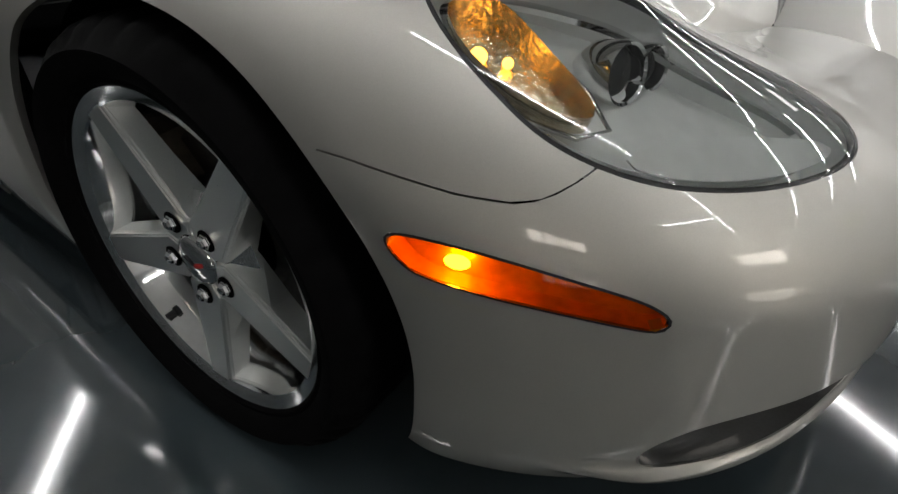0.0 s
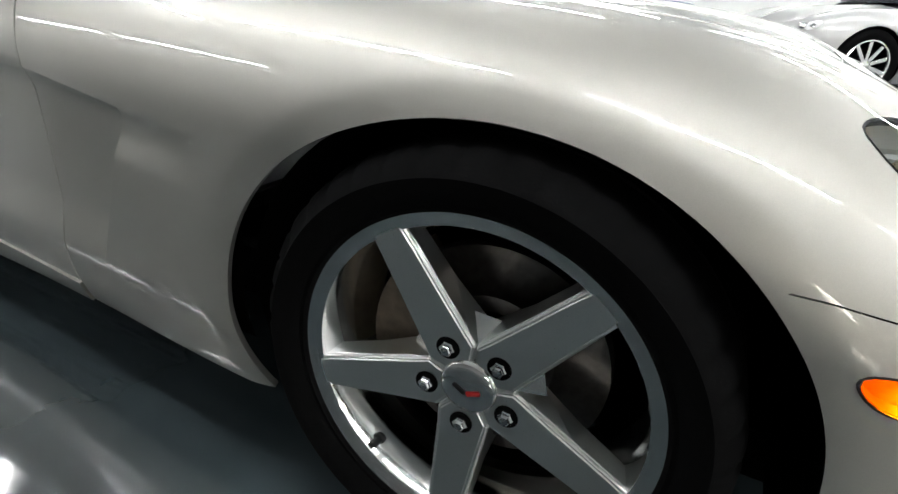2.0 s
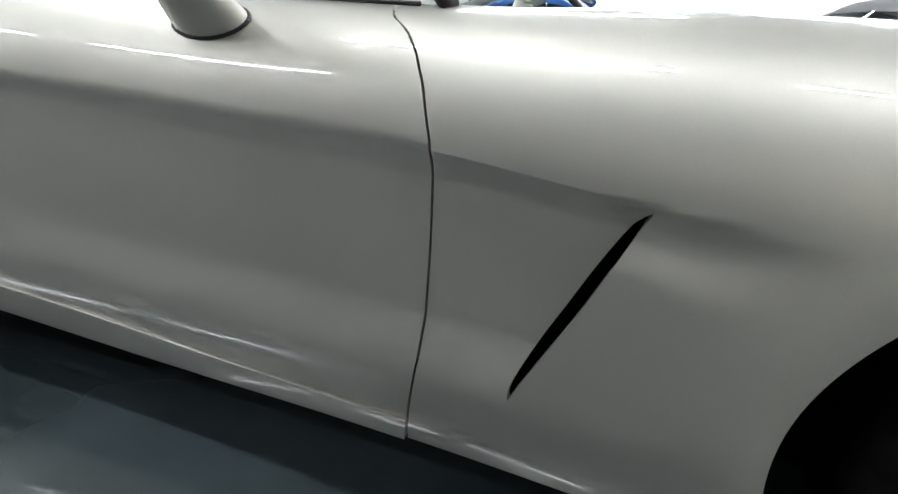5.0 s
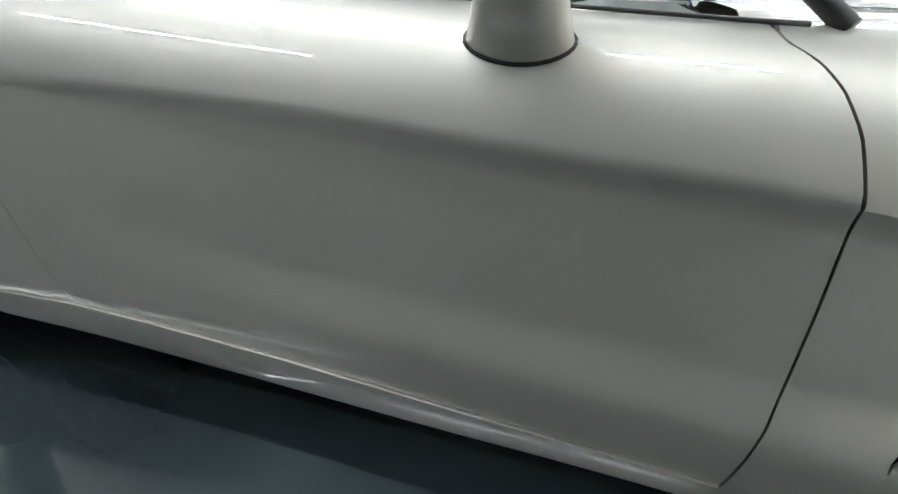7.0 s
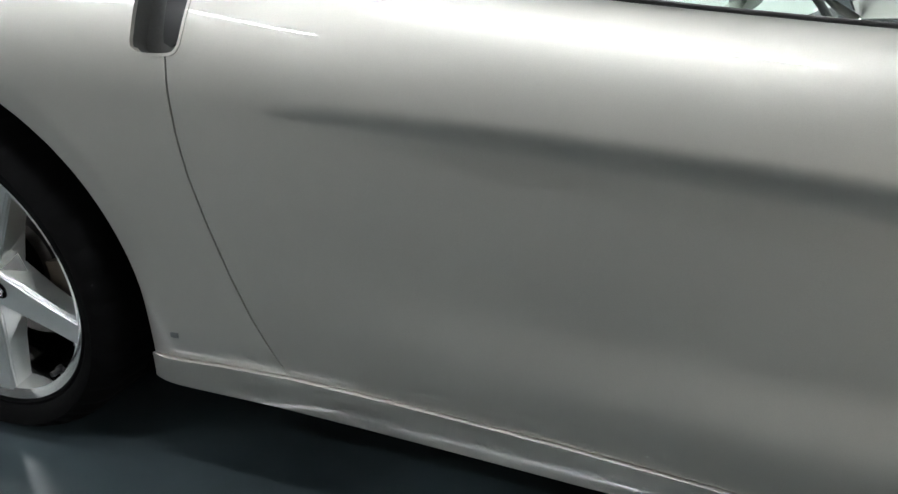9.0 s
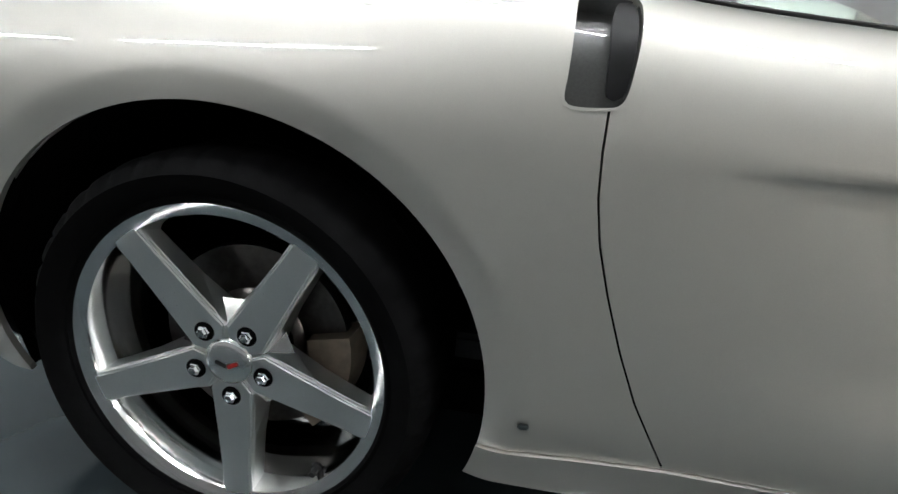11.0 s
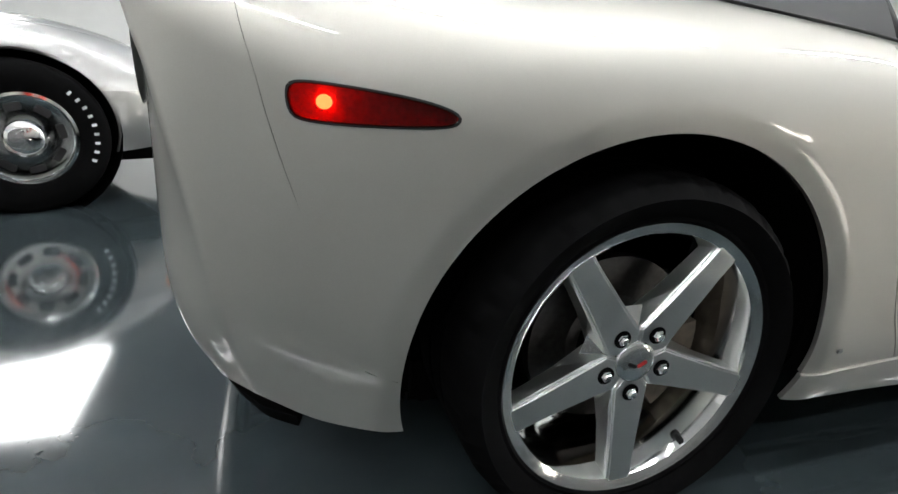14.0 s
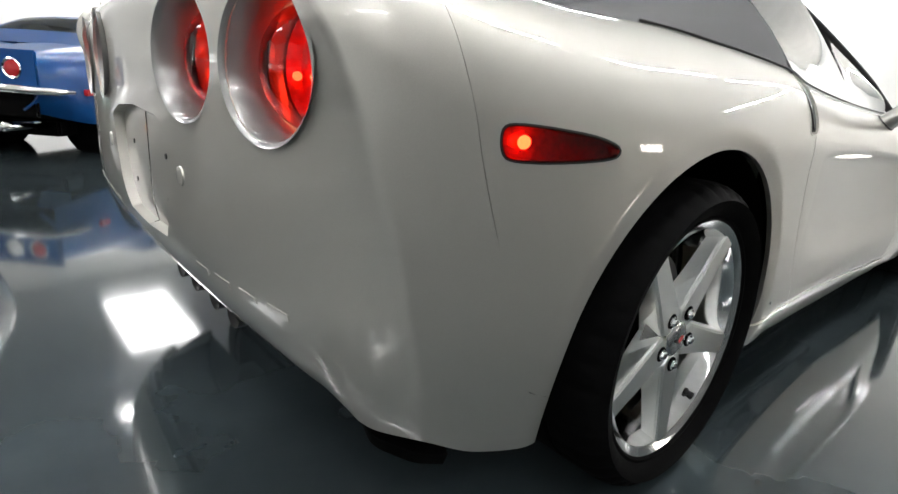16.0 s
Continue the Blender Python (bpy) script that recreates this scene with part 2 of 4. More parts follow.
# ---- panels cut out of the skin ----
def skin_normal(s, v, cove, surf=None):
    e, f = .004, surf or skin
    a, b = Vector(f(s + e, v, cove)) - Vector(f(s - e, v, cove)), Vector(f(s, v + e, cove)) - Vector(f(s, v - e, cove))
    return b.cross(a).normalized() * -1


def panel(name, mat, s_range, v_range, cuts, cove=True, lift=0.0, step=(.0125, .0115), flange=.012, surf=None, rows=(), bend=None):
    """A sheet of skin over the ranges, kept where every cut(s, v) is positive; its rim is folded inwards."""
    ns = max(2, int((s_range[1] - s_range[0]) / step[0]) + 1)
    v0, v1 = v_range
    nv = max(2, int((.95 - .15) / step[1]) + 1) if callable(v1) else max(2, int((v1 - v0) / step[1]) + 1)
    ss = np.linspace(*s_range, ns)
    if bend:
        n = int(ns * (bend[0] - s_range[0]) / (s_range[1] - s_range[0]))
        ss = np.concatenate([np.linspace(s_range[0], bend[0], n + 1), np.linspace(bend[0], s_range[1], ns - n)[1:]])
    grid = []
    counts = (30, 6, 14)
    if rows:
        nv = sum(counts) + 1
        at = np.concatenate([np.linspace(i, i + 1, n, endpoint=False) for i, n in enumerate(counts)] + [[3]])
    for s in ss:
        a, b = (v0(s) if callable(v0) else v0), (v1(s) if callable(v1) else v1)
        if rows:
            marks = [a] + [float(r(s)) for r in rows] + [b]
            grid.append([(float(s), float(np.interp(u, range(4), marks))) for u in at])
        else:
            grid.append([(float(s), float(a + (b - a) * k / (nv - 1))) for k in range(nv)])
    if bend:
        grid = [[(s + (bend[1](v) - bend[0]) * max(0, 1 - abs(s - bend[0]) / .40), v) for s, v in col] for col in grid]
    keys, coords, faces = {}, [], []

    def index(p):
        k = (round(p[0], 5), round(p[1], 5))
        if k not in keys:
            keys[k] = len(coords)
            coords.append(p)
        return keys[k]
    vals = [[[c(*p) for p in col] for col in grid] for c in cuts]
    for i in range(ns - 1):
        for j in range(nv - 1):
            cell = [(i, j), (i + 1, j), (i + 1, j + 1), (i, j + 1)]
            poly = [(grid[a][b], [vals[c][a][b] for c in range(len(cuts))]) for a, b in cell]
            for c in range(len(cuts)):
                if not poly or all(q[1][c] >= 0 for q in poly):
                    continue
                nxt = []
                for k, (p, f) in enumerate(poly):
                    q, g = poly[(k + 1) % len(poly)]
                    if f[c] >= 0:
                        nxt.append((p, f))
                    if (f[c] >= 0) != (g[c] >= 0):
                        u = f[c] / (f[c] - g[c])
                        nxt.append(((p[0] + (q[0] - p[0]) * u, p[1] + (q[1] - p[1]) * u), [x + (y - x) * u for x, y in zip(f, g)]))
                poly = nxt
            ids = []
            for p, _ in poly:
                k = index(p)
                if k not in ids:
                    ids.append(k)
            if len(ids) > 2:
                faces.append(tuple(ids))
    norms = [skin_normal(s, v, cove, surf) for s, v in coords]
    verts = [Vector((surf or skin)(s, v, cove)) + n * lift for (s, v), n in zip(coords, norms)]
    count = {}
    for f in faces:
        for k in range(len(f)):
            e = (f[k], f[(k + 1) % len(f)])
            count[e] = count.get(e, 0) + 1
    rim = [e for e in count if (e[1], e[0]) not in count]
    if flange:
        extra = {}
        for e in rim:
            for k in e:
                if k not in extra:
                    extra[k] = len(verts)
                    verts += [verts[k].copy(), verts[k] - norms[k] * flange]
                    norms += [norms[k], norms[k]]
        for a, b in rim:
            faces.append((extra[b], extra[a], extra[a] + 1, extra[b] + 1))
    me = mesh_from(name, [tuple(v) for v in verts], faces, mat)
    if flange:
        # rim verts take the mean of their own faces, the sheet keeps the skin's own normals
        acc = [Vector((0, 0, 0)) for _ in verts]
        for p in me.polygons:
            for k in p.vertices:
                acc[k] += p.normal
        first = min(extra.values()) if extra else len(verts)
        norms = [n if k < first else (acc[k].normalized() if acc[k].length > 0 else n) for k, n in enumerate(norms)]
    me.normals_split_custom_set_from_vertices([tuple(n) for n in norms])
    return me


def seam(points, keep, gap=.0018, by_v=True):
    """A cut along a line s(v) (or v(s)); keep +1 or -1 is the side that stays."""
    pts = sorted(points)
    a, b = np.array([p[0] for p in pts]), np.array([p[1] for p in pts])

    def cut(s, v):
        return keep * ((s - float(np.interp(v, a, b))) if by_v else (v - float(np.interp(s, a, b)))) - gap
    return cut


def outline_gap(poly, outside=True, grow=0.0):
    """Signed distance to a closed outline in (s, v)."""
    p = np.array(poly, float)
    q = np.roll(p, -1, 0)
    d = q - p

    def cut(s, v):
        w = np.array((s, v)) - p
        u = np.clip((w * d).sum(1) / (d * d).sum(1), 0, 1)
        dist = float(np.sqrt(((w - d * u[:, None]) ** 2).sum(1)).min())
        cross = ((p[:, 1] > v) != (q[:, 1] > v)) & (s < d[:, 0] * (v - p[:, 1]) / np.where(d[:, 1] == 0, 1e-9, d[:, 1]) + p[:, 0])
        inside = bool(cross.sum() % 2)
        sd = dist if not inside else -dist
        return (sd - grow) if outside else (grow - sd)
    return cut


def rounded(poly, n=5):
    """Chaikin's rounding of a closed outline."""
    for _ in range(2):
        out = []
        for k in range(len(poly)):
            a, b = poly[k], poly[(k + 1) % len(poly)]
            out += [(a[0] * .75 + b[0] * .25, a[1] * .75 + b[1] * .25), (a[0] * .25 + b[0] * .75, a[1] * .25 + b[1] * .75)]
        poly = out
    return poly


def arch_cut(s, v):
    x, _, z = skin(s, v, False)
    return arch_gap(x, z)


def circle(s, v, r, n=28, squash=1.0):
    return [(s + r * math.cos(2 * math.pi * k / n), v + r * squash * math.sin(2 * math.pi * k / n)) for k in range(n)]


# ---- the silver sports car ----
BUCKET = material("headlight_bucket", (.86, .87, .86), .5, 0.0, scale=30, vary=.06)
TURN = material("turn_reflector", (.88, .72, .52), .16, .9, scale=60, vary=.25, bump=1.0, bscale=150)
HANDLE_BLACK = material("handle_pad", (.005, .005, .0055), .4, scale=80, vary=.2, spec=.25)
POCKET_GREY = material("dark_pocket_grey", (.10, .10, .098), .3, .3, 1.0, scale=300, vary=.1)
SPOKE = material("brushed_alloy", (.86, .875, .86), .30, 1.0, scale=500, vary=.03)
car = thing("sports_car", "silver sports coupe with five-spoke polished wheels, standing on the grey floor", "car")
DOOR_F = [(.10, -.90), (.216, -.872), (.295, -.856), (.35, -.846), (.42, -.839), (.515, -.834), (.60, -.832), (.655, -.831), (.72, -.848), (.766, -.869), (.80, -.892), (.832, -.924), (.93, -.96), (1.1, -.99)]
DOOR_R = [(.15, -1.95), (.278, -2.030), (.376, -2.084), (.45, -2.115), (.527, -2.142), (.592, -2.161), (.65, -2.171), (.705, -2.174), (.75, -2.173), (.93, -2.165), (1.2, -2.15)]
SILL = [(-2.4, .262), (-2.28, .266), (-2.15, .273), (-2.03, .276), (-1.87, .270), (-1.6, .256), (-1.4, .244), (-1.24, .235), (-1.07, .230), (-.85, .225)]
VENT = [(.10, -.82), (.317, -.715), (.345, -.702), (.47, -.636), (.59, -.579), (.612, -.566), (.70, -.52)]
BUMP_F = [(.20, .548), (.27, .552), (.34, .549), (.393, .540), (.44, .532), (.485, .529), (.51, .533), (.531, .544), (.55, .557), (.60, .60)]
BUMP_R = [(.15, -3.05), (.342, -3.112), (.365, -3.161), (.45, -3.195), (.652, -3.266), (.68, -3.275), (.726, -3.289), (.771, -3.300), (.823, -3.316), (.95, -3.35), (1.2, -3.37)]
LIGHT = rounded([(.354, .705), (.360, .696), (.378, .673), (.416, .639), (.458, .608), (.501, .578), (.547, .558), (.594, .545), (.646, .538), (.711, .534), (.80, .533), (.86, .538),
                 (.888, .556), (.880, .580), (.835, .612), (.76, .648), (.67, .682), (.58, .706), (.48, .721), (.40, .725), (.362, .717)])
INTAKE = rounded([(.615, .248), (.628, .282), (.668, .308), (.728, .316), (.80, .312), (.88, .31), (.98, .31), (1.02, .295), (.98, .264), (.86, .244), (.76, .243), (.69, .243), (.63, .243)])
MARK_F = rounded([(.374, .482), (.381, .491), (.405, .493), (.466, .487), (.533, .473), (.592, .457), (.616, .443), (.619, .434), (.612, .427), (.598, .428), (.536, .439), (.467, .447), (.403, .455), (.384, .467)])
MARK_R = rounded([(-3.265, .750), (-3.262, .763), (-3.242, .766), (-3.184, .762), (-3.106, .753), (-3.062, .742), (-3.049, .732), (-3.058, .721), (-3.112, .717), (-3.19, .716), (-3.250, .719), (-3.262, .730)])
HANDLE = rounded([(-2.218, .925), (-2.221, .91), (-2.225, .79), (-2.229, .762), (-2.221, .750), (-2.170, .751), (-2.156, .757), (-2.149, .78), (-2.140, .85), (-2.141, .905), (-2.150, .92), (-2.20, .93)])
LAMP_R, LAMP_WIDE = .100, 1.14
LAMPS = ((-3.634, .814), (-3.915, .820))
LAMP_OUT, LAMP_IN = (circle(a_, b_, LAMP_R * LAMP_WIDE, squash=1 / LAMP_WIDE) for a_, b_ in LAMPS)
PLATE = [(S_TAIL - .02, .722), (-4.10, .712), (-4.012, .686), (-4.03, .60), (-4.075, .50), (-4.10, .47), (S_TAIL - .02, .46)]
low = lambda s: float(LOW(s)[0])
hood_edge = lambda s: v_top(s)
BELT_S, BELT_V = (-2.80, -2.55, -2.40, -2.24, -2.10, -2.0, -1.88, -1.73, -1.5, -1.2), (1.06, .990, .966, .947, .940, .935, .926, .914, .903, .895)


def belt(s):
    """Height up the section at which the body ends under the windows and the roof."""
    if s < -2.92:
        return v_top(s)
    return min(v_top(s) - .035 * ease((s + 2.92) / .2), float(np.interp(s, BELT_S, BELT_V)) + .2 * ease((-2.78 - s) / .14))


def both(name, me, label="", parent=None):
    a = part(name, me, parent or car, label)
    b = part(name, mirrored(me), car, label)
    return a, b


slot = lambda v: .017 * max(0, math.sin(math.pi * min(max((v - .330) / (.600 - .330), 0), 1))) ** .35
rear_line, vent_line, bump_line = seam(BUMP_R, 1, 0), seam(VENT, 1, 0), seam(BUMP_F, 1, 0, False)
seam_r = lambda s, v, keep: keep * rear_line(s, v) - (.0004 * ease((v - .60) / .04))
sill_up, sill_down = seam(SILL, 1, .0012, False), seam(SILL, -1, .0012, False)
fender = panel("fender", PAINT, (-.93, .62), (low, hood_edge),
               [seam(DOOR_F, 1), arch_cut, lambda s, v: max(vent_line(s, v), (v - float(COVE(s)[0])) if s < -.36 else 1.0), lambda s, v: max(bump_line(s, v) - .0009, .30 - s) if s < .60 else .601 - s,
                outline_gap(LIGHT, True, .002)], cove=False)
both("fender", fender, "silver front fender")
vent = panel("vent_panel", PAINT, (-.90, -.49), (low, lambda s: .80), [seam(DOOR_F, 1), lambda s, v: -vent_line(s, v) - slot(v), lambda s, v: float(COVE(s)[0]) - v, lambda s, v: v - low(s)])
both("vent_panel", vent, "recessed air vent behind the wheel")
door = panel("door", PAINT, (-2.22, -.76), (lambda s: .2, belt), [seam(DOOR_F, -1), seam(DOOR_R, 1, .0015), sill_up, outline_gap(HANDLE, True)],
             rows=(lambda s: COVE(s)[0] - COVE(s)[3], lambda s: COVE(s)[0]))
door_r, door_l = both("door", door, "silver door with a long scooped crease")
rocker = panel("rocker_panel", PAINT, (-2.42, -.80), (low, lambda s: .30), [seam(DOOR_F, -1), sill_down, arch_cut], lift=.005)
both("rocker_panel", rocker, "silver sill below the door")
quarter = panel("quarter_panel", PAINT, (-3.40, -1.95), (low, belt), [seam(DOOR_R, -1, .0015), sill_up, arch_cut, lambda s, v: seam_r(s, v, 1), outline_gap(MARK_R), outline_gap(HANDLE, True)])
both("quarter_panel", quarter, "silver rear quarter panel")
def open_middle(me):
    """Take away the folded rim on the car's middle line, where the two halves meet."""
    bm = bmesh.new()
    bm.from_mesh(me)
    bm.normal_update()
    bmesh.ops.delete(bm, geom=[q for q in bm.faces if all(abs(w.co.y) < .016 for w in q.verts) and abs(q.normal.y) > .6], context="FACES")
    bm.to_mesh(me)
    bm.free()
    return me


nose = panel("front_bumper", PAINT, (.26, S_NOSE), (low, hood_edge),
             [lambda s, v: max(-bump_line(s, v) - .0009, s - .60), arch_cut, outline_gap(LIGHT, True, .002), outline_gap(INTAKE), outline_gap(MARK_F)], step=(.016, .012))
both("front_bumper", open_middle(nose), "silver front bumper with low intakes")
tail = panel("rear_bumper", PAINT, (S_TAIL, -3.02), (low, v_top),
             [lambda s, v: seam_r(s, v, -1), arch_cut, outline_gap(LAMP_OUT), outline_gap(LAMP_IN), outline_gap(MARK_R), outline_gap(PLATE)], step=(.009, .010), bend=(-3.45, lambda v: float(np.interp(v, RIDGE_V, RIDGE_S))))
both("rear_bumper", open_middle(tail), "silver rear bumper")

# lamps, lenses and pockets set into the skin
def pocket(name, poly, depth, mat, ring=.0, label=""):
    """A shallow tray behind a hole: floor at depth and walls."""
    s0, s1 = min(p[0] for p in poly) - .01, max(p[0] for p in poly) + .01
    v0, v1 = min(p[1] for p in poly) - .01, max(p[1] for p in poly) + .01
    return panel(name, mat, (s0, s1), (v0, v1), [outline_gap(poly, False, ring - .0015)], cove=False, lift=-depth, step=(.008, .007), flange=-depth + .001)


def lens(name, poly, mat, lift=.001, ring=-.001):
    s0, s1 = min(p[0] for p in poly) - .01, max(p[0] for p in poly) + .01
    v0, v1 = min(p[1] for p in poly) - .01, max(p[1] for p in poly) + .01
    return panel(name, mat, (s0, s1), (v0, v1), [outline_gap(poly, False, ring)], cove=False, lift=lift, step=(.010, .008), flange=.003)


def rim_strip(name, poly, mat, width=.004, lift=.0006):
    s0, s1 = min(p[0] for p in poly) - .02, max(p[0] for p in poly) + .02
    v0, v1 = min(p[1] for p in poly) - .02, max(p[1] for p in poly) + .02
    return panel(name, mat, (s0, s1), (v0, v1), [outline_gap(poly, False, .0015), outline_gap(poly, True, -width)], cove=False, lift=lift, step=(.006, .005), flange=.006)


def at_skin(s, v, depth=0.0):
    p, n = Vector(skin(s, v, False)), skin_normal(s, v, False)
    return p - n * depth, n


def aim(p, n):
    """A pose at p whose y axis points along n."""
    up = Vector((0, 0, 1))
    x = n.cross(up).normalized()
    z = x.cross(n).normalized()
    return Matrix(((x.x, n.x, z.x, p.x), (x.y, n.y, z.y, p.y), (x.z, n.z, z.z, p.z), (0, 0, 0, 1)))


def bulb_mesh(name, s, v, depth, size, mat):
    p, n = at_skin(s, v, depth)
    bm = bmesh.new()
    bmesh.ops.create_uvsphere(bm, u_segments=16, v_segments=10, radius=1, matrix=aim(p, n) @ Matrix.Diagonal((size[0], size[1], size[2], 1)))
    return bm_mesh(name, bm, mat, True)


for kind, poly, tint, back, glow, (bs, bv), size in (("front", MARK_F, AMBER, AMBER_BACK, BULB_MARK, (.440, .469), (.012, .005, .007)), ("rear", MARK_R, RED, RED_BACK, BULB_RED, (-3.221, .742), (.010, .005, .009))):
    for k in (0, 1):
        f = (lambda m: m) if k == 0 else mirrored
        base = part("side_marker", f(pocket("side_marker", poly, .02, back)), car, "amber side marker lamp, lit" if kind == "front" else "dark red side marker lamp, lit")
        part("lens", f(lens("lens", poly, tint)), base, "amber lens" if kind == "front" else "dark red lens")
        part("bezel", f(rim_strip("bezel", poly, BLACK, .0008 if kind == "front" else .0025)), base, "thin black edge")
        part("bulb", f(bulb_mesh("bulb", bs, bv, .011, size, glow)), base, "glowing bulb")

# door handle pocket, dark grey with a black pad
for k in (0, 1):
    f = (lambda m: m) if k == 0 else mirrored
    d = (door_r, door_l)[k]
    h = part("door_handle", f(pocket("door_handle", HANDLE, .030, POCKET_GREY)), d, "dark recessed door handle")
    flap = rounded([(-2.178, .905), (-2.180, .785), (-2.180, .762), (-2.160, .762), (-2.153, .78), (-2.145, .85), (-2.146, .90), (-2.155, .915)])
    part("flap", f(lens("flap", flap, HANDLE_BLACK, -.004)), h, "black handle pad")
    part("edge_trim", f(rim_strip("edge_trim", HANDLE, PAINT, .0025, .0012)), h)
    bp, bn = at_skin(-2.226, .320, -.003)
    bm = box_bm((.016, .004, .011), aim(bp, bn))
    part("badge", f(bm_mesh("badge", bm, ALLOY_GREY, bevel=.002)), car, "small grey badge")

# tail lamps
for k in (0, 1):
    f = (lambda m: m) if k == 0 else mirrored
    for cs, cv in LAMPS:
        r = LAMP_R
        p, n = at_skin(cs, cv)
        n = Vector((-1, -.10, 0))
        n.z = 0
        n.normalize()
        m = aim(p, n) @ Matrix.Diagonal((LAMP_WIDE, 1, 1, 1))
        # Well wall is silver like the body; the darker grey paints in its shade.
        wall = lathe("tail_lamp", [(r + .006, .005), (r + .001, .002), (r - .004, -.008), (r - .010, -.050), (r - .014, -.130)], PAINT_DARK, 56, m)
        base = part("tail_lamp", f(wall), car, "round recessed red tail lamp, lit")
        prof = [(0.0005, -.018), (r * .35, -.020), (r * .6, -.029), (r * .75, -.042), (r - .014, -.062)]
        part("lens", f(lathe("lens", prof, RED, 48, m)), base, "domed red lens")
        prof = [(0.0005, -.128), (r * .3, -.124), (r * .32, -.116), (r * .45, -.120), (r * .75, -.108), (r - .016, -.088)]
        part("reflector", f(lathe("reflector", prof, LAMP_RED, 40, m)), base, "glowing red reflector")
        for ang, rr, sz in ((190, .52, .006), (335, .28, .006), (350, .66, .007), (285, .60, .005)):
            a = radians(ang)
            bm = bmesh.new()
            bmesh.ops.create_uvsphere(bm, u_segments=12, v_segments=8, radius=sz, matrix=m @ Matrix.Translation((rr * r * math.cos(a), -.094, rr * r * math.sin(a))))
            part("bulb", f(bm_mesh("bulb", bm, LAMP_HOT, True)), base, "glowing bulb")

# headlight: bucket, lens, chrome trim, projectors
for k in (0, 1):
    f = (lambda m: m) if k == 0 else mirrored
    base = part("headlight", f(pocket("headlight", LIGHT, .055, BUCKET, .002)), car, "swept headlight behind a clear lens")
    part("lens", f(lens("lens", LIGHT, CLEAR, .001, -.001)), base, "clear headlight lens")
    part("bezel", f(rim_strip("bezel", LIGHT, BLACK, .0020, -.001)), base, "dark rubber edge")
    inner = [(p[0] * .88 + .066, p[1] * .88 + .075) for p in LIGHT]
    part("inner_bezel", f(rim_strip("inner_bezel", inner, CHROME, .005, -.026)), base, "chrome inner frame")
    turn = rounded([(.385, .680), (.408, .652), (.433, .632), (.472, .609), (.520, .590), (.552, .590), (.540, .611), (.495, .648), (.450, .682), (.413, .692)])
    t = part("turn_signal", f(pocket("turn_signal", turn, .030, TURN, 0)), base, "amber turn signal, lit")
    part("turn_lens", f(lens("turn_lens", turn, CLEAR, -.012)), t, "clear inner lens")
    shelf = rounded([(.565, .562), (.60, .552), (.65, .545), (.75, .541), (.83, .543), (.845, .552), (.79, .566), (.72, .576), (.66, .581), (.60, .577)])
    part("shelf", f(lens("shelf", shelf, BUCKET, -.010)), base, "smooth pale inner shelf")
    edge = ((.45, .695, .026), (.497, .655, .018), (.542, .616, .014), (.562, .588, .014), (.535, .583, .020), (.485, .600, .028))
    part("divider", f(tube("divider", [at_skin(*q)[0] for q in edge], .0024, CHROME, 8)), base, "bright dividing rib")
    for cs, cv, d, r in ((.572, .668, .012, .027), (.634, .679, .014, .020)):
        p, n = at_skin(cs, cv, .050)
        n = (Vector((1, -.28, .06))).normalized()
        m = aim(p, n)
        q = lathe("projector", [(r * .5, -.02), (r, .0), (r * 1.08, .028), (r * 1.02, .034), (r * .92, .032), (r * .9, .02)], CHROME, 32, m)
        pr = part("projector", f(q), base, "chrome projector with a black mouth")
        dome = [(.0005, .028), (r * .5, .026), (r * .9, .018)]
        f2 = lathe("projector_glass", dome, BLACK, 24, m)
        part("projector_glass", f(f2), base, "dark projector glass")
    for bs, bv, br in ((.432, .648, .008), (.462, .644, .005)):
        p, n = at_skin(bs, bv, .022)
        bm = bmesh.new()
        bmesh.ops.create_uvsphere(bm, u_segments=14, v_segments=8, radius=br, matrix=Matrix.Translation(p))
        part("bulb", f(bm_mesh("bulb", bm, BULB_AMBER, True)), base, "glowing amber bulb")
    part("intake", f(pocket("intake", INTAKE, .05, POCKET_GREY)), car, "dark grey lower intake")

# number plate recess, without a plate
for k in (0, 1):
    f = (lambda m: m) if k == 0 else mirrored
    me = pocket("plate_recess", [(q[0], q[1]) for q in PLATE], .022, PAINT)
    open_middle(me)
    rec = part("plate_recess", f(me), car, "empty licence plate recess")
    for s_, v_ in ((-4.12, .63), (-4.12, .54)):
        p, n = at_skin(s_, v_, .024)
        bm = bmesh.new()
        bmesh.ops.create_cone(bm, cap_ends=True, segments=12, radius1=.006, radius2=.005, depth=.008, matrix=aim(p, n) @ pose(0, 0, 0, 90, 0, 0))
        part("bolt", f(bm_mesh("bolt", bm, BLACK)), rec)

# embossed marks on the bumper and a small round emblem
for k in (0, 1):
    f = (lambda m: m) if k == 0 else mirrored
    for j in range(4):
        s_ = -3.62 - j * .096
        p, n = at_skin(s_, .474 - .005 * j, -.0006)
        part("embossed_bar", f(bm_mesh("embossed_bar", box_bm((.056, .0016, .013), aim(p, n)), PAINT, bevel=.001)), car)
    p, n = at_skin(-3.963, .618, -.001)
    part("emblem", f(lathe("emblem", [(.0005, .004), (.012, .004), (.017, .002), (.018, -.002)], PAINT, 24, aim(p, n))), car, "small round silver emblem")

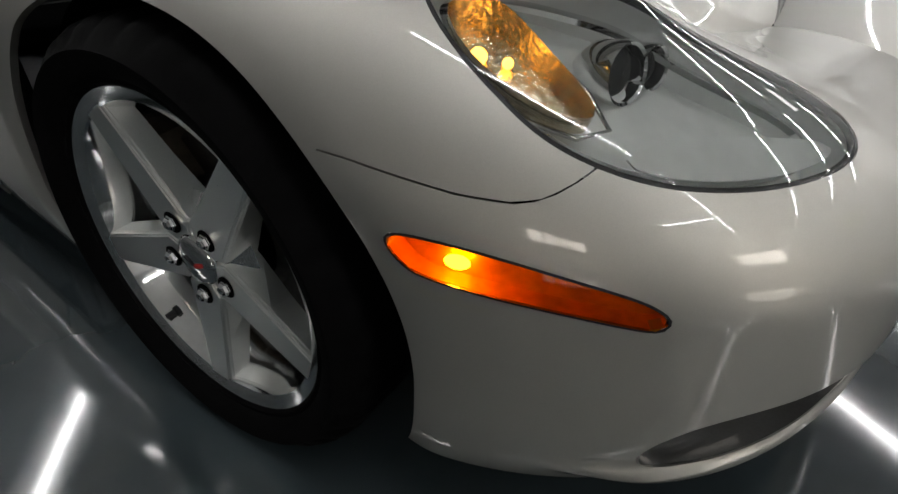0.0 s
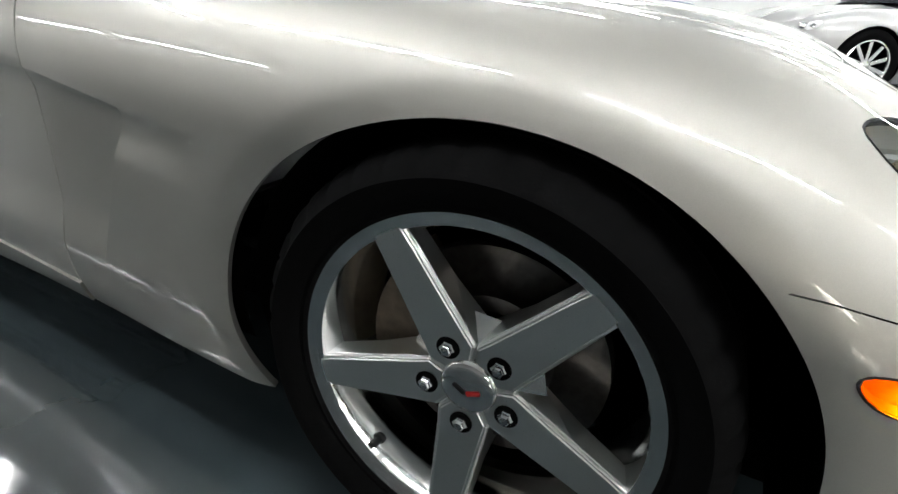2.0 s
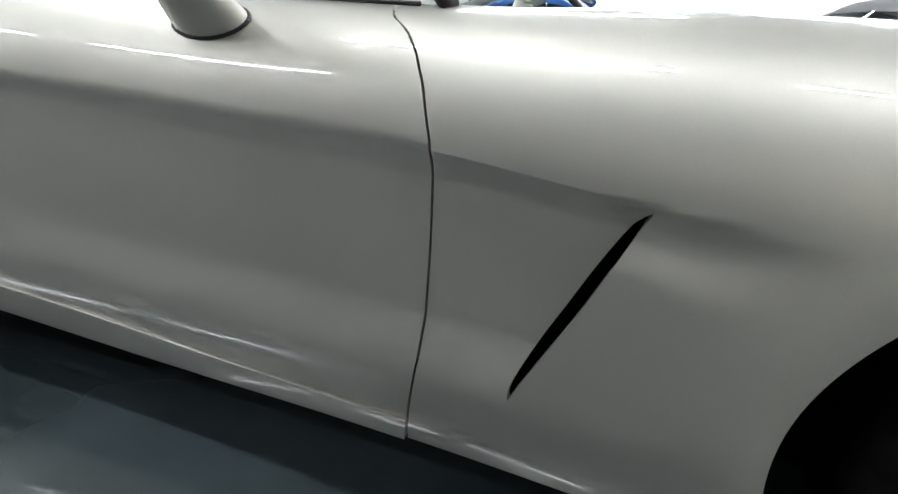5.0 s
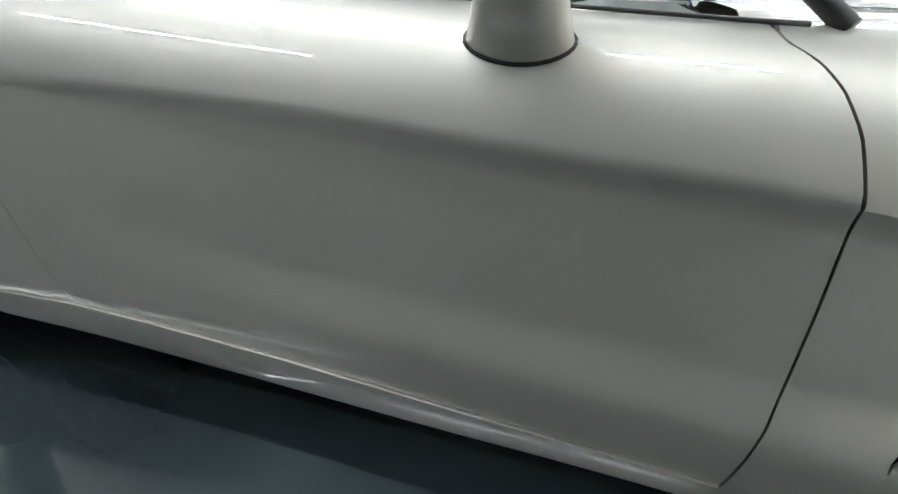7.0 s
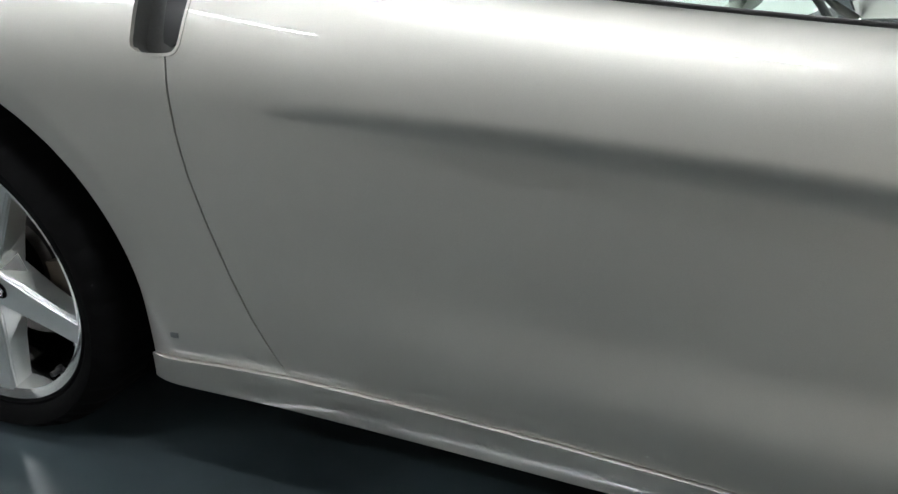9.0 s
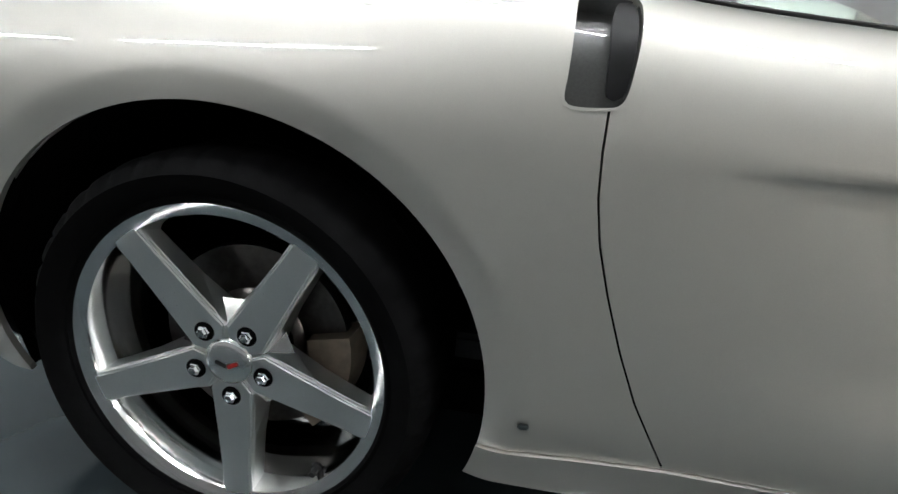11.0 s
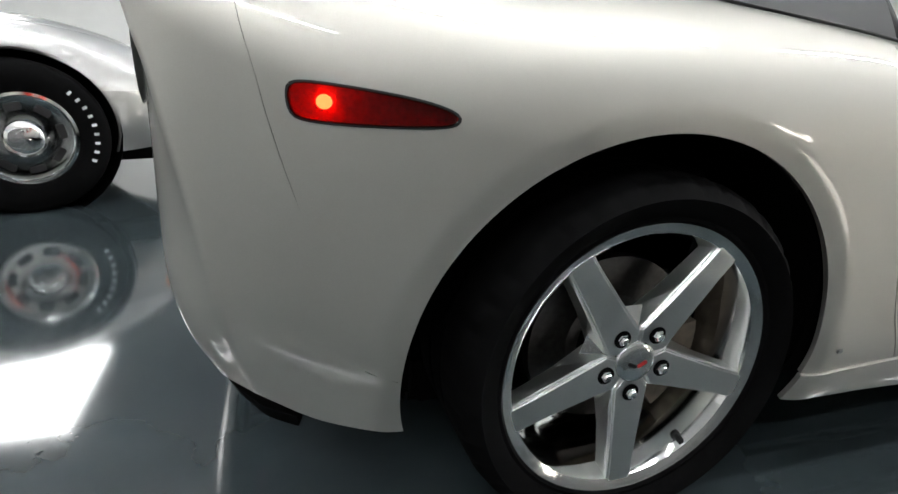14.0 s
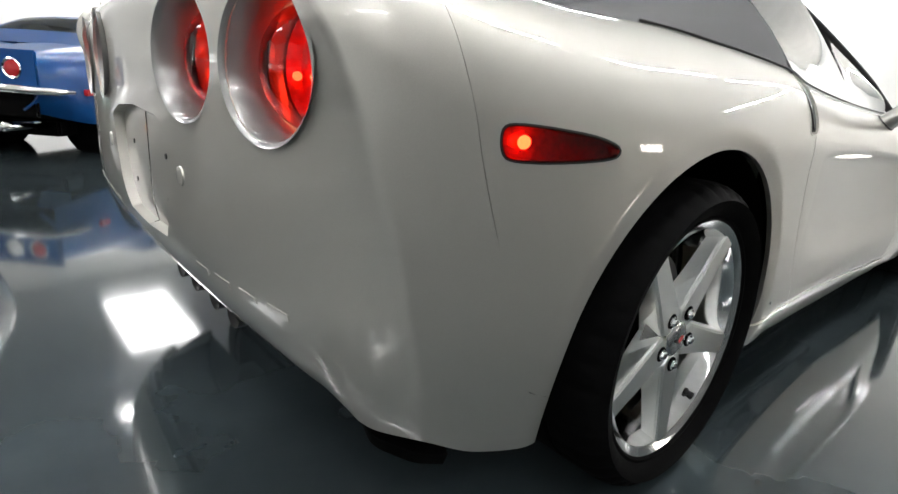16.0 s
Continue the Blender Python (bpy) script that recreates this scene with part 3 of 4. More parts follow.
# hood, deck, inner structure
def top_sheet(name, mat, s_list, shape, n=17):
    verts, faces = [], []
    for s in s_list:
        e = Vector(skin(s, v_top(s), False))
        for j in range(2 * n - 1):
            w = 1 - abs(j - (n - 1)) / (n - 1)
            y = e.y * (1 - w) * (1 if j <= n - 1 else -1)
            verts.append((e.x + shape(s, w)[0], y, e.z + shape(s, w)[1]))
    m = 2 * n - 1
    for i in range(len(s_list) - 1):
        for j in range(m - 1):
            faces.append((i * m + j, i * m + j + 1, (i + 1) * m + j + 1, (i + 1) * m + j))
    return mesh_from(name, verts, faces, mat)


hood = top_sheet("hood", PAINT, np.linspace(S_NOSE - .02, -.93, 90), lambda s, w: (0, -.018 * math.sin(math.pi * min(w / .45, 1)) + .006 * ease((w - .2) / .8) * ease((1.5 - s) / .8)))
part("hood", hood, car, "silver hood")
deck = top_sheet("rear_deck", PAINT, np.linspace(-2.70, S_TAIL + .02, 60), lambda s, w: (0, .02 * ease(w) * ease((s - S_TAIL) / .6)))
part("rear_deck", deck, car, "silver rear deck")

# roof of dark fabric, windows, windscreen
ROOF = table([(-1.30, .50, 1.165, 1.195), (-1.55, .54, 1.20, 1.235), (-1.9, .55, 1.20, 1.24), (-2.2, .55, 1.15, 1.20), (-2.5, .54, 1.06, 1.105), (-2.75, .50, .985, 1.01), (-2.95, .45, .955, .965)])


def body_edge(x):
    s = float(np.interp(x, LINE_X[:len(LINE_X)], LINE_S)) if x > -3.3 else x
    return Vector(skin(s, belt(s), False))


def roof_section(x, n=15):
    y, z, zc = ROOF(x)
    pts = []
    for k in range(n):
        u = k / (n - 1)
        pts.append(Vector((x, -y * math.cos(u * math.pi / 2) ** .7, z + (zc - z) * math.sin(u * math.pi / 2))))
    return pts


def cabin_sheet(name, mat, xs, side, lift=0.0):
    """side(x): how many points of the wall from the body's edge to the roof belong to the sheet."""
    verts, faces, m = [], [], None
    for x in xs:
        e, r = body_edge(x), roof_section(x)
        wall = []
        if side:
            for k in range(8):
                u = k / 8
                q = e.lerp(r[0], u)
                q.y -= .035 * math.sin(math.pi * u)
                wall.append(q)
        row = wall + r
        row = row + [Vector((p.x, -p.y, p.z)) for p in row[-2::-1]]
        m = len(row)
        verts += [tuple(p) for p in row]
    for i in range(len(xs) - 1):
        for j in range(m - 1):
            faces.append((i * m + j, i * m + j + 1, (i + 1) * m + j + 1, (i + 1) * m + j))
    return mesh_from(name, verts, faces, mat)


top = part("soft_top", cabin_sheet("soft_top", FABRIC, np.linspace(-1.33, -2.19, 16), False), car, "dark grey roof")
part("soft_top_rear", cabin_sheet("soft_top_rear", FABRIC, np.linspace(-2.19, -2.93, 24), True), car, "dark grey rear of the roof")


def quad_sheet(name, mat, a, b, n=10, bow=0.0):
    """A ruled sheet between two lines of points."""
    verts, faces = [], []
    for i in range(len(a)):
        for k in range(n):
            u = k / (n - 1)
            q = Vector(a[i]).lerp(Vector(b[i]), u)
            q.y -= bow * math.sin(math.pi * u) * (1 if q.y > 0 else -1) * -1
            verts.append(tuple(q))
    for i in range(len(a) - 1):
        for k in range(n - 1):
            faces.append((i * n + k, (i + 1) * n + k, (i + 1) * n + k + 1, i * n + k + 1))
    return mesh_from(name, verts, faces, mat)


wx = np.linspace(-.98, -2.17, 18)
win_low = [body_edge(x) + Vector((0, .006, -.004)) for x in wx]
win_up = []
for x in wx:
    if x > -1.33:
        u = (x + .86) / (-1.33 + .86)
        e0, r0 = body_edge(-.86), roof_section(-1.33)[0]
        win_up.append(Vector((x, e0.y + (r0.y - e0.y) * u, e0.z + (r0.z - e0.z) * u ** .85)))
    else:
        win_up.append(roof_section(x)[0])
for k in (0, 1):
    f = (lambda m: m) if k == 0 else mirrored
    d = (door_r, door_l)[k]
    g = part("side_window", f(quad_sheet("side_window", GLASS, win_low, win_up, 8, .02)), d, "clear side window")
    g.visible_shadow = False
    part("window_seal", f(tube("window_seal", [p + Vector((0, -.006, .002)) for p in [body_edge(x) for x in np.linspace(-.90, -2.75, 40)]], .003, BLACK, 8)), car, "black window seal")
    part("pillar", f(tube("pillar", [p + Vector((0, 0, 0)) for p in [body_edge(-.86)] + win_up[:6]], .013, BLACK, 10)), car, "dark windscreen pillar")
    part("door_pillar", f(tube("door_pillar", [win_low[-1].lerp(win_up[-1], u) + Vector((0, -.018 * math.sin(math.pi * u), 0)) for u in np.linspace(0, 1, 6)], .012, BLACK, 8)), car)
screen_low = [Vector((-.80 - .10 * (abs(y) / .78) ** 2, y, .875 - .0 * abs(y))) for y in np.linspace(-.74, .74, 13)]
screen_up = [Vector((-1.31 - .03 * (abs(y) / .5) ** 2, y, 1.19 - .03 * (y / .5) ** 2)) for y in np.linspace(-.50, .50, 13)]
ws = part("windscreen", quad_sheet("windscreen", GLASS, screen_low, screen_up, 8), car, "clear windscreen")
ws.visible_shadow = False
# cabin
part("cabin_floor", box_mesh("cabin_floor", (2.0, 1.40, .05), DARK, Matrix.Translation((-1.75, 0, .32)), .01), car)
part("dashboard", box_mesh("dashboard", (.36, 1.24, .22), DARK, Matrix.Translation((-1.12, 0, .70)), .05), car, "dark dashboard")
part("rear_bulkhead", box_mesh("rear_bulkhead", (.10, 1.30, .50), DARK, Matrix.Translation((-2.35, 0, .65)), .03), car)
for y in (-.36, .36):
    b = part("car_seat", box_mesh("car_seat", (.50, .48, .16), DARK, Matrix.Translation((-1.70, y, .46)), .05), car, "dark leather seat")
    part("backrest", box_mesh("backrest", (.15, .46, .62), DARK, Matrix.Translation((-2.0, y, .74)) @ pose(0, 0, 0, 0, -14, 0), .05), b)

# underbody and wheel housings
part("underbody", box_mesh("underbody", (3.55, 1.30, .12), LINER, Matrix.Translation((-1.27, 0, .20)), .02), car, "black underbody")
for cx, cz, rx, rz in ARCHES:
    for k in (0, 1):
        sgn = -1 if k == 0 else 1
        prof = [(1.02, .838 if cx > -1 else .868), (1.03, .79), (1.03, .50), (.02, .48)]
        me = lathe("wheel_housing", [(r, sgn * y) for r, y in prof], LINER, 48, Matrix.Translation((cx, 0, cz)) @ Matrix.Diagonal((rx, 1, rz, 1)))
        for vert in me.vertices:
            # the lower rim stays behind the tucked-in skin
            vert.co.y = sgn * min(abs(vert.co.y), .868 - .038 * ease((.50 - vert.co.z) / .25))
        bm = bmesh.new()
        bm.from_mesh(me)
        bmesh.ops.bisect_plane(bm, geom=bm.verts[:] + bm.edges[:] + bm.faces[:], plane_co=(0, 0, .19 if cx > -1 else .235), plane_no=(0, 0, -1), clear_outer=True)
        bm.to_mesh(me)
        bm.free()
        part("wheel_housing", me, car, "black wheel housing")
# inner walls behind the seams
for k in (0, 1):
    f = (lambda m: m) if k == 0 else mirrored
    part("inner_skin", f(panel("inner_skin", LINER, (-2.40, -.40), (lambda s: .23, lambda s: .84), [arch_cut], lift=-.045, step=(.05, .05), flange=0)), car)
    part("inner_skin", f(panel("inner_skin", LINER, (-3.5, -3.04), (lambda s: .25, lambda s: .92), [arch_cut], lift=-.045, step=(.05, .05), flange=0)), car)
    part("inner_skin", f(panel("inner_skin", LINER, (.34, .60), (lambda s: .23, lambda s: .56), [arch_cut], lift=-.045, step=(.04, .04), flange=0)), car)
    # black valance under the rear bumper
    part("valance", f(panel("valance", LINER, (S_TAIL, -3.27), (lambda s: low(s) - .024, lambda s: low(s) + .004), [arch_cut], lift=-.004, flange=.03)), car, "black lower valance")
    for y in (-.07, -.19):
        part("exhaust_tip", f(lathe("exhaust_tip", [(.028, .0), (.034, -.005), (.036, -.012), (.036, .10)], BLACK, 32, Matrix.Translation((-3.345, y, .292)) @ pose(0, 0, 0, 0, 0, -90))), car, "round exhaust tip")

# door mirror
for k in (0, 1):
    f = (lambda m: m) if k == 0 else mirrored
    rows, verts, faces, n = 7, [], [], 28
    foot = []
    for j in range(n):
        t_ = 2 * math.pi * j / n
        foot.append(at_skin(-1.207 + .066 * math.cos(t_), .806 + .036 * math.sin(t_), -.001)[0])
    for i in range(rows):
        u = i / (rows - 1)
        for j in range(n):
            t_ = 2 * math.pi * j / n
            head = Vector((-1.190 + .040 * math.cos(t_), -.925 + .022 * math.sin(t_), .900 + .020 * math.sin(t_)))
            q = foot[j].lerp(head, u)
            q.z -= .012 * math.sin(math.pi * u)
            verts.append(tuple(q))
    for i in range(rows - 1):
        for j in range(n):
            faces.append((i * n + j, i * n + (j + 1) % n, (i + 1) * n + (j + 1) % n, (i + 1) * n + j))
    st = part("mirror_stalk", f(mesh_from("mirror_stalk", verts, faces, PAINT)), (door_r, door_l)[k], "silver mirror stalk")
    ringp = [foot[j % n] for j in range(n + 1)]
    part("gasket", f(tube("gasket", ringp, .0036, BLACK, 6, False)), st, "black rubber gasket")
    bm = bmesh.new()
    bmesh.ops.create_uvsphere(bm, u_segments=28, v_segments=16, radius=1, matrix=Matrix.Translation((-1.165, -.955, .955)) @ pose(0, 0, 0, 0, 0, 8) @ Matrix.Diagonal((.075, .135, .068, 1)))
    bmesh.ops.bisect_plane(bm, geom=bm.verts[:] + bm.edges[:] + bm.faces[:], plane_co=(-1.185, -.955, .955), plane_no=(-1, .12, 0), clear_outer=True)
    hd = part("mirror_head", f(bm_mesh("mirror_head", bm, PAINT, True)), (door_r, door_l)[k], "silver door mirror")
    bm = bmesh.new()
    bmesh.ops.create_cone(bm, cap_ends=True, segments=32, radius1=1, radius2=1, depth=1, matrix=Matrix.Translation((-1.183, -.955, .955)) @ pose(0, 0, 0, 0, 0, 7) @ Matrix.Diagonal((.006, .128, .062, 1)) @ pose(0, 0, 0, 0, 90, 0))
    part("mirror_glass", f(bm_mesh("mirror_glass", bm, CHROME)), (door_r, door_l)[k], "mirror glass")


# ---- wheels ----
def spoke_mesh(R, rc, half_out, tilt):
    """One spoke pointing up z, its face towards -y: a flat face with sloped flanks."""
    verts, faces = [], []
    rows = [(.030, .020), (.052, .0376), (.075, .0355), (.14, .0312), (.20, .0276), (rc, half_out + .0006), (rc + .008, half_out + .005)]
    for r, h in rows:
        y = -tilt * (r - .05) / (rc - .05)
        deep = .050 - .018 * (r - .03) / rc
        verts += [(-h + .004, y - .000, r), (h - .004, y, r), (h, y + .005, r), (h + .004 + .006 * (r < .1), y + deep, r), (-h - .004 - .006 * (r < .1), y + deep, r), (-h, y + .005, r)]
    for i in range(len(rows) - 1):
        for k in range(6):
            a, b = i * 6 + k, i * 6 + (k + 1) % 6
            faces.append((a, b, b + 6, a + 6))
    faces += [tuple(range(6))[::-1], tuple((len(rows) - 1) * 6 + k for k in range(6))]
    return verts, faces


def make_wheel(x, side, z, y_face, R, tyre_r, tyre_w, rc, turn, steer):
    """side -1 is the near flank; y_face is the plane of the nut tips."""
    stand = Matrix.Translation((x, side * y_face, z)) @ pose(0, 0, 0, 0, 0, steer) @ (Matrix() if side < 0 else pose(0, 0, 0, 0, 0, 180))
    m = stand @ pose(0, 0, 0, 0, -turn, 0)
    lip = -.018
    rimp = [(rc - .002, -.009), (rc + .003, -.0115), (R - .012, lip + .003), (R - .004, lip), (R, lip + .004), (R, lip + .012), (R - .012, lip + .02)]
    rimp += [(R - .02, .10), (R - .02, .20), (R - .030, .20), (rc - .034, .13), (rc - .028, .07), (rc - .006, .0), (rc - .002, -.009)]
    wheel = part("wheel", lathe("wheel", rimp, ALLOY, 96, m), car, "polished five-spoke alloy wheel")
    for k in range(5):
        v, f = spoke_mesh(R, rc, rc * math.sin(radians(6.2)), .0108)
        bm = bmesh.new()
        bm.from_mesh(mesh_from("spoke", v, f, SPOKE))
        me = bm_mesh("spoke", bm, SPOKE, bevel=.0022)
        me.transform(m @ pose(0, 0, 0, 0, 72 * k + 180, 0))
        part("spoke", me, wheel, "flat polished spoke")
        a = radians(-90 - 72 * k)
        c = m @ Matrix.Translation((.0603 * math.cos(a), 0, .0603 * math.sin(a)))
        # Dark disc on the spoke face, painted as the shade of the lug bore.
        part("lug_bore_shade", lathe("lug_bore_shade", [(.0162, .002), (.0162, -.0022), (.0150, -.0030), (.0005, -.0026)], LINER, 24, c), wheel)
        nut = lathe("lug_nut", [(.0005, -.013), (.0065, -.012), (.0095, -.008), (.0112, -.004), (.0118, .004)], CHROME, 6, c)
        part("lug_nut", nut, wheel, "chrome lug nut")
        # web between the spokes, deeper than their faces
        w = [(-.040, .022, .045), (.040, .022, .045), (.030, .030, .095), (-.030, .030, .095), (0, .004, .060)]
        me = mesh_from("web", w, [(0, 1, 4), (1, 2, 4), (2, 3, 4), (3, 0, 4)], ALLOY, smooth=False)
        me.transform(m @ pose(0, 0, 0, 0, 72 * k + 36 + 180, 0))
        part("web", me, wheel)
    cap = part("centre_cap", lathe("centre_cap", [(.0005, -.006), (.028, -.0055), (.035, -.004), (.039, -.001), (.041, .004)], ALLOY, 40, m), wheel, "round centre cap")
    for sx, colour in ((-1, BLACK), (1, LAMP_CAP)):
        me = box_mesh("emblem", (.020, .002, .007), colour, m @ Matrix.Translation((sx * .010, -.0066, -.002)) @ pose(0, 0, 0, 0, sx * -25, 0), .001)
        part("emblem", me, cap)
    av = radians(VALVE[0] if x > -1 else VALVE[1])
    va = m @ pose(0, 0, 0, 0, turn, 0) @ Matrix.Translation(((rc - .014) * math.cos(av), .010, (rc - .014) * math.sin(av)))
    part("valve", lathe("valve", [(.0005, -.018), (.005, -.018), (.0055, -.004), (.009, -.002), (.009, .004)], BLACK, 12, va), wheel, "tyre valve")
    hw = tyre_w / 2
    cy = hw - .030
    r0 = R - .008
    tp = [(r0 - .010, lip + .010), (r0, lip + .002), (r0 + .006, lip - .004), (r0 + .012, lip - .0035), (R + .02, cy - hw - .006), (R + (tyre_r - R) * .55, cy - hw - .010), (tyre_r - .026, cy - hw - .003),
          (tyre_r - .012, cy - hw + .008), (tyre_r - .004, cy - hw + .022), (tyre_r, cy - hw + .04)]
    tp += [(tyre_r, cy - .035), (tyre_r - .008, cy - .034), (tyre_r - .008, cy - .026), (tyre_r, cy - .025), (tyre_r, cy + .025), (tyre_r - .008, cy + .026), (tyre_r - .008, cy + .034), (tyre_r, cy + .035)]
    tp += [(tyre_r, cy + hw - .04), (tyre_r - .012, cy + hw - .008), (tyre_r - .04, cy + hw + .005), (R + .02, cy + hw), (r0, cy + hw - .02), (r0 - .01, cy + hw - .03)]

    def dent(k, j, r, y):
        return (r - .003, y + .003) if (j in (7, 8, 9) and k % 6 < 2) else (r, y)
    tyre = part("tyre", lathe("tyre", tp, RUBBER, 240, m, dent=dent), wheel, "black low-profile tyre")
    disc_r = .165
    part("brake_disc", lathe("brake_disc", [(.07, .075), (.085, .080), (.09, .085), (disc_r, .085), (disc_r, .11), (.09, .11)], STEEL, 64, m), wheel, "steel brake disc")
    ang0 = 160 if x > -1 else -20
    verts, faces = [], []
    for i in range(11):
        a = radians(ang0 - 32 + 6.4 * i)
        for r, y in ((.105, .060), (.178, .060), (.185, .125), (.105, .125)):
            verts.append(tuple(stand @ Vector((r * math.cos(a), y, r * math.sin(a)))))
    for i in range(10):
        for k in range(4):
            faces.append((i * 4 + k, i * 4 + (k + 1) % 4, i * 4 + 4 + (k + 1) % 4, i * 4 + 4 + k))
    faces += [(0, 1, 2, 3), (43, 42, 41, 40)]
    part("brake_caliper", mesh_from("brake_caliper", verts, faces, CALIPER, smooth=False), wheel, "brown-grey brake caliper")
    part("hub", lathe("hub", [(.0005, .03), (.07, .03), (.075, .12), (.12, .13), (.15, .17), (.15, .25)], LINER, 32, m), wheel)
    return wheel


VALVE = (228, -52.6)
LAMP_CAP = material("red_emblem", (.5, .03, .03), .4)
for side in (-1, 1):
    make_wheel(0.0, side, .318, .868, .250, .3185, .245, .2262, -6.3, 3.5)
    make_wheel(-2.685, side, .3305, .870, .264, .3310, .285, .2405, 1.4, 0)


# ---- the showroom ----
def slab(name, size, at, mat, label, category):
    ob = new(name, box_mesh(name, size, mat, None, 0))
    ob.location = at
    return tagged(ob, label, category, kind="structure")


# Darkened colour for the unseen south wall, so the flank reflects less light.
WALL_DARK = material("darkened_wall", (.12, .12, .118), .75, scale=3, vary=.05, bump=.05, bscale=120)
FLOOR = material("epoxy_floor", (.034, .045, .050), .09, 0, .5, scale=2.2, vary=.3, bump=.05, bscale=7, coat_rough=.05)
slab("floor", (24, 20, .2), (-1, 3, -.1), FLOOR, "glossy blue-grey epoxy floor", "floor")
slab("ceiling", (24, 20, .2), (-1, 3, 3.5), CEIL, "pale ceiling", "ceiling")
slab("wall_north", (24, .2, 3.5), (-1, 11.0, 1.7), WALL, "plain white painted wall", "wall")
DAYLIGHT = material("frosted_daylight_glass", (1.0, .95, .86), .4, emit=16)


def wall_with_window(wall, window, mat, label, at, turn, ends, opening, panes):
    """A wall along its own x axis, with an opening (x from, x to, z from, z to) and a glazed window in it."""
    x0, x1, z0, z1 = opening
    bm = bmesh.new()
    for a, b, c, d in ((ends[0], x0, -.05, 3.45), (x1, ends[1], -.05, 3.45), (x0, x1, -.05, z0), (x0, x1, z1, 3.45)):
        bmesh.ops.create_cube(bm, size=1, matrix=Matrix.Translation(((a + b) / 2, 0, (c + d) / 2)) @ Matrix.Diagonal((b - a, .2, d - c, 1)))
    w = tagged(new(wall, bm_mesh(wall, bm, mat)), label, "wall", kind="structure")
    w.matrix_basis = pose(*at, 0, 0, 0, turn)
    win = thing(window, "wide window with white bars and frosted daylit glass", "window", kind="structure")
    wide = (x1 - x0 - .07) / panes
    for k in range(panes + 1):
        part("window_frame", box_mesh("window_frame", (.07, .12, z1 - z0), WHITE, Matrix.Translation((x0 + .035 + wide * k, .04, (z0 + z1) / 2)), .008), win, "white frame bar")
    for z in (z0 + .035, z1 - .035):
        part("window_frame", box_mesh("window_frame", (x1 - x0, .10, .07), WHITE, Matrix.Translation(((x0 + x1) / 2, .037, z)), .008), win, "white frame bar")
    for k in range(panes):
        part("pane", box_mesh("pane", (wide - .08, .01, z1 - z0 - .15), DAYLIGHT, Matrix.Translation((x0 + .035 + wide * (k + .5), .03, (z0 + z1) / 2))), win, "frosted pane")
    win.matrix_basis = w.matrix_basis.copy()


wall_with_window("wall_south", "window_1", WALL_DARK, "unseen wall, darkened to dim the flank's reflections, with a wide window", (0, -5.5), 0, (-13, 11), (2.5, 4.1, .80, 1.45), 4)
wall_with_window("wall_east", "window_2", WALL, "plain white painted wall with a wide window", (8.5, 3), 90, (-10, 10), (-5.0, -2.6, .95, 1.85), 3)
slab("wall_west", (.2, 20, 3.5), (-10.5, 3, 1.7), WALL, "plain white painted wall", "wall")


def ceiling_lamp():
    lamp = thing("ceiling_lamp", "white single-tube ceiling lamp, lit", "ceiling lamp", "ceiling lamps")
    part("housing", box_mesh("housing", (2.4, .16, .06), WHITE, Matrix.Translation((0, 0, .045)), .01), lamp)
    part("hanger", tube("hanger", [(0, 0, .07), (0, 0, .14)], .01, WHITE), lamp)
    for y in (0.0,):
        part("tube", tube("tube", [(-1.17, y, 0), (1.17, y, 0)], .016, TUBE, 10), lamp, "glowing lamp tube")
    return lamp


first = ceiling_lamp()
# The tubes at x 7.1 are unseen, added to brighten the east wall.
spots = [(x, y, 0) for y in (-1.3, 2.4, 5.4, 8.8) for x in (-7.6, -4.6, -1.6, 1.4, 4.4, 7.1)
         if not (y > 8 and x < 0) and not (y > 5 and x < -3) and (x, y) not in ((-4.6, -1.3), (-7.6, -1.3), (1.4, 2.4), (-7.6, 2.4))]
# The last tube here is unseen, added to brighten the car's nose.
spots += [(-4.15, -.75, -40), (-5.9, .45, 8), (2.1, 3.25, -32)] + [(-7.6, -3.3, 0), (-4.6, -3.3, 0), (6.0, -2.4, 90)]
first.matrix_basis = pose(*spots[0][:2], 3.265)
for x, y, turn in spots[1:]:
    copy_thing(first, pose(x, y, 3.265, 0, 0, turn))


def panel_lamp(x, y, w, h):
    lamp = thing("panel_lamp", "flat white ceiling panel lamp, lit", "ceiling lamp", "ceiling panel lamps")
    part("frame", box_mesh("frame", (w + .06, h + .06, .05), WHITE, Matrix.Translation((0, 0, .028)), .01), lamp)
    part("diffuser", box_mesh("diffuser", (w, h, .01), PANEL, None), lamp, "glowing diffuser")
    lamp.location = (x, y, 3.347)
    return lamp


PANEL = material("lamp_panel", (.97, .99, 1.0), emit=12)
panel_lamp(-6.05, 5.45, 1.2, 2.0)
panel_lamp(-1.8, 8.3, 1.0, 2.2)
panel_lamp(3.0, 7.4, .9, .6)


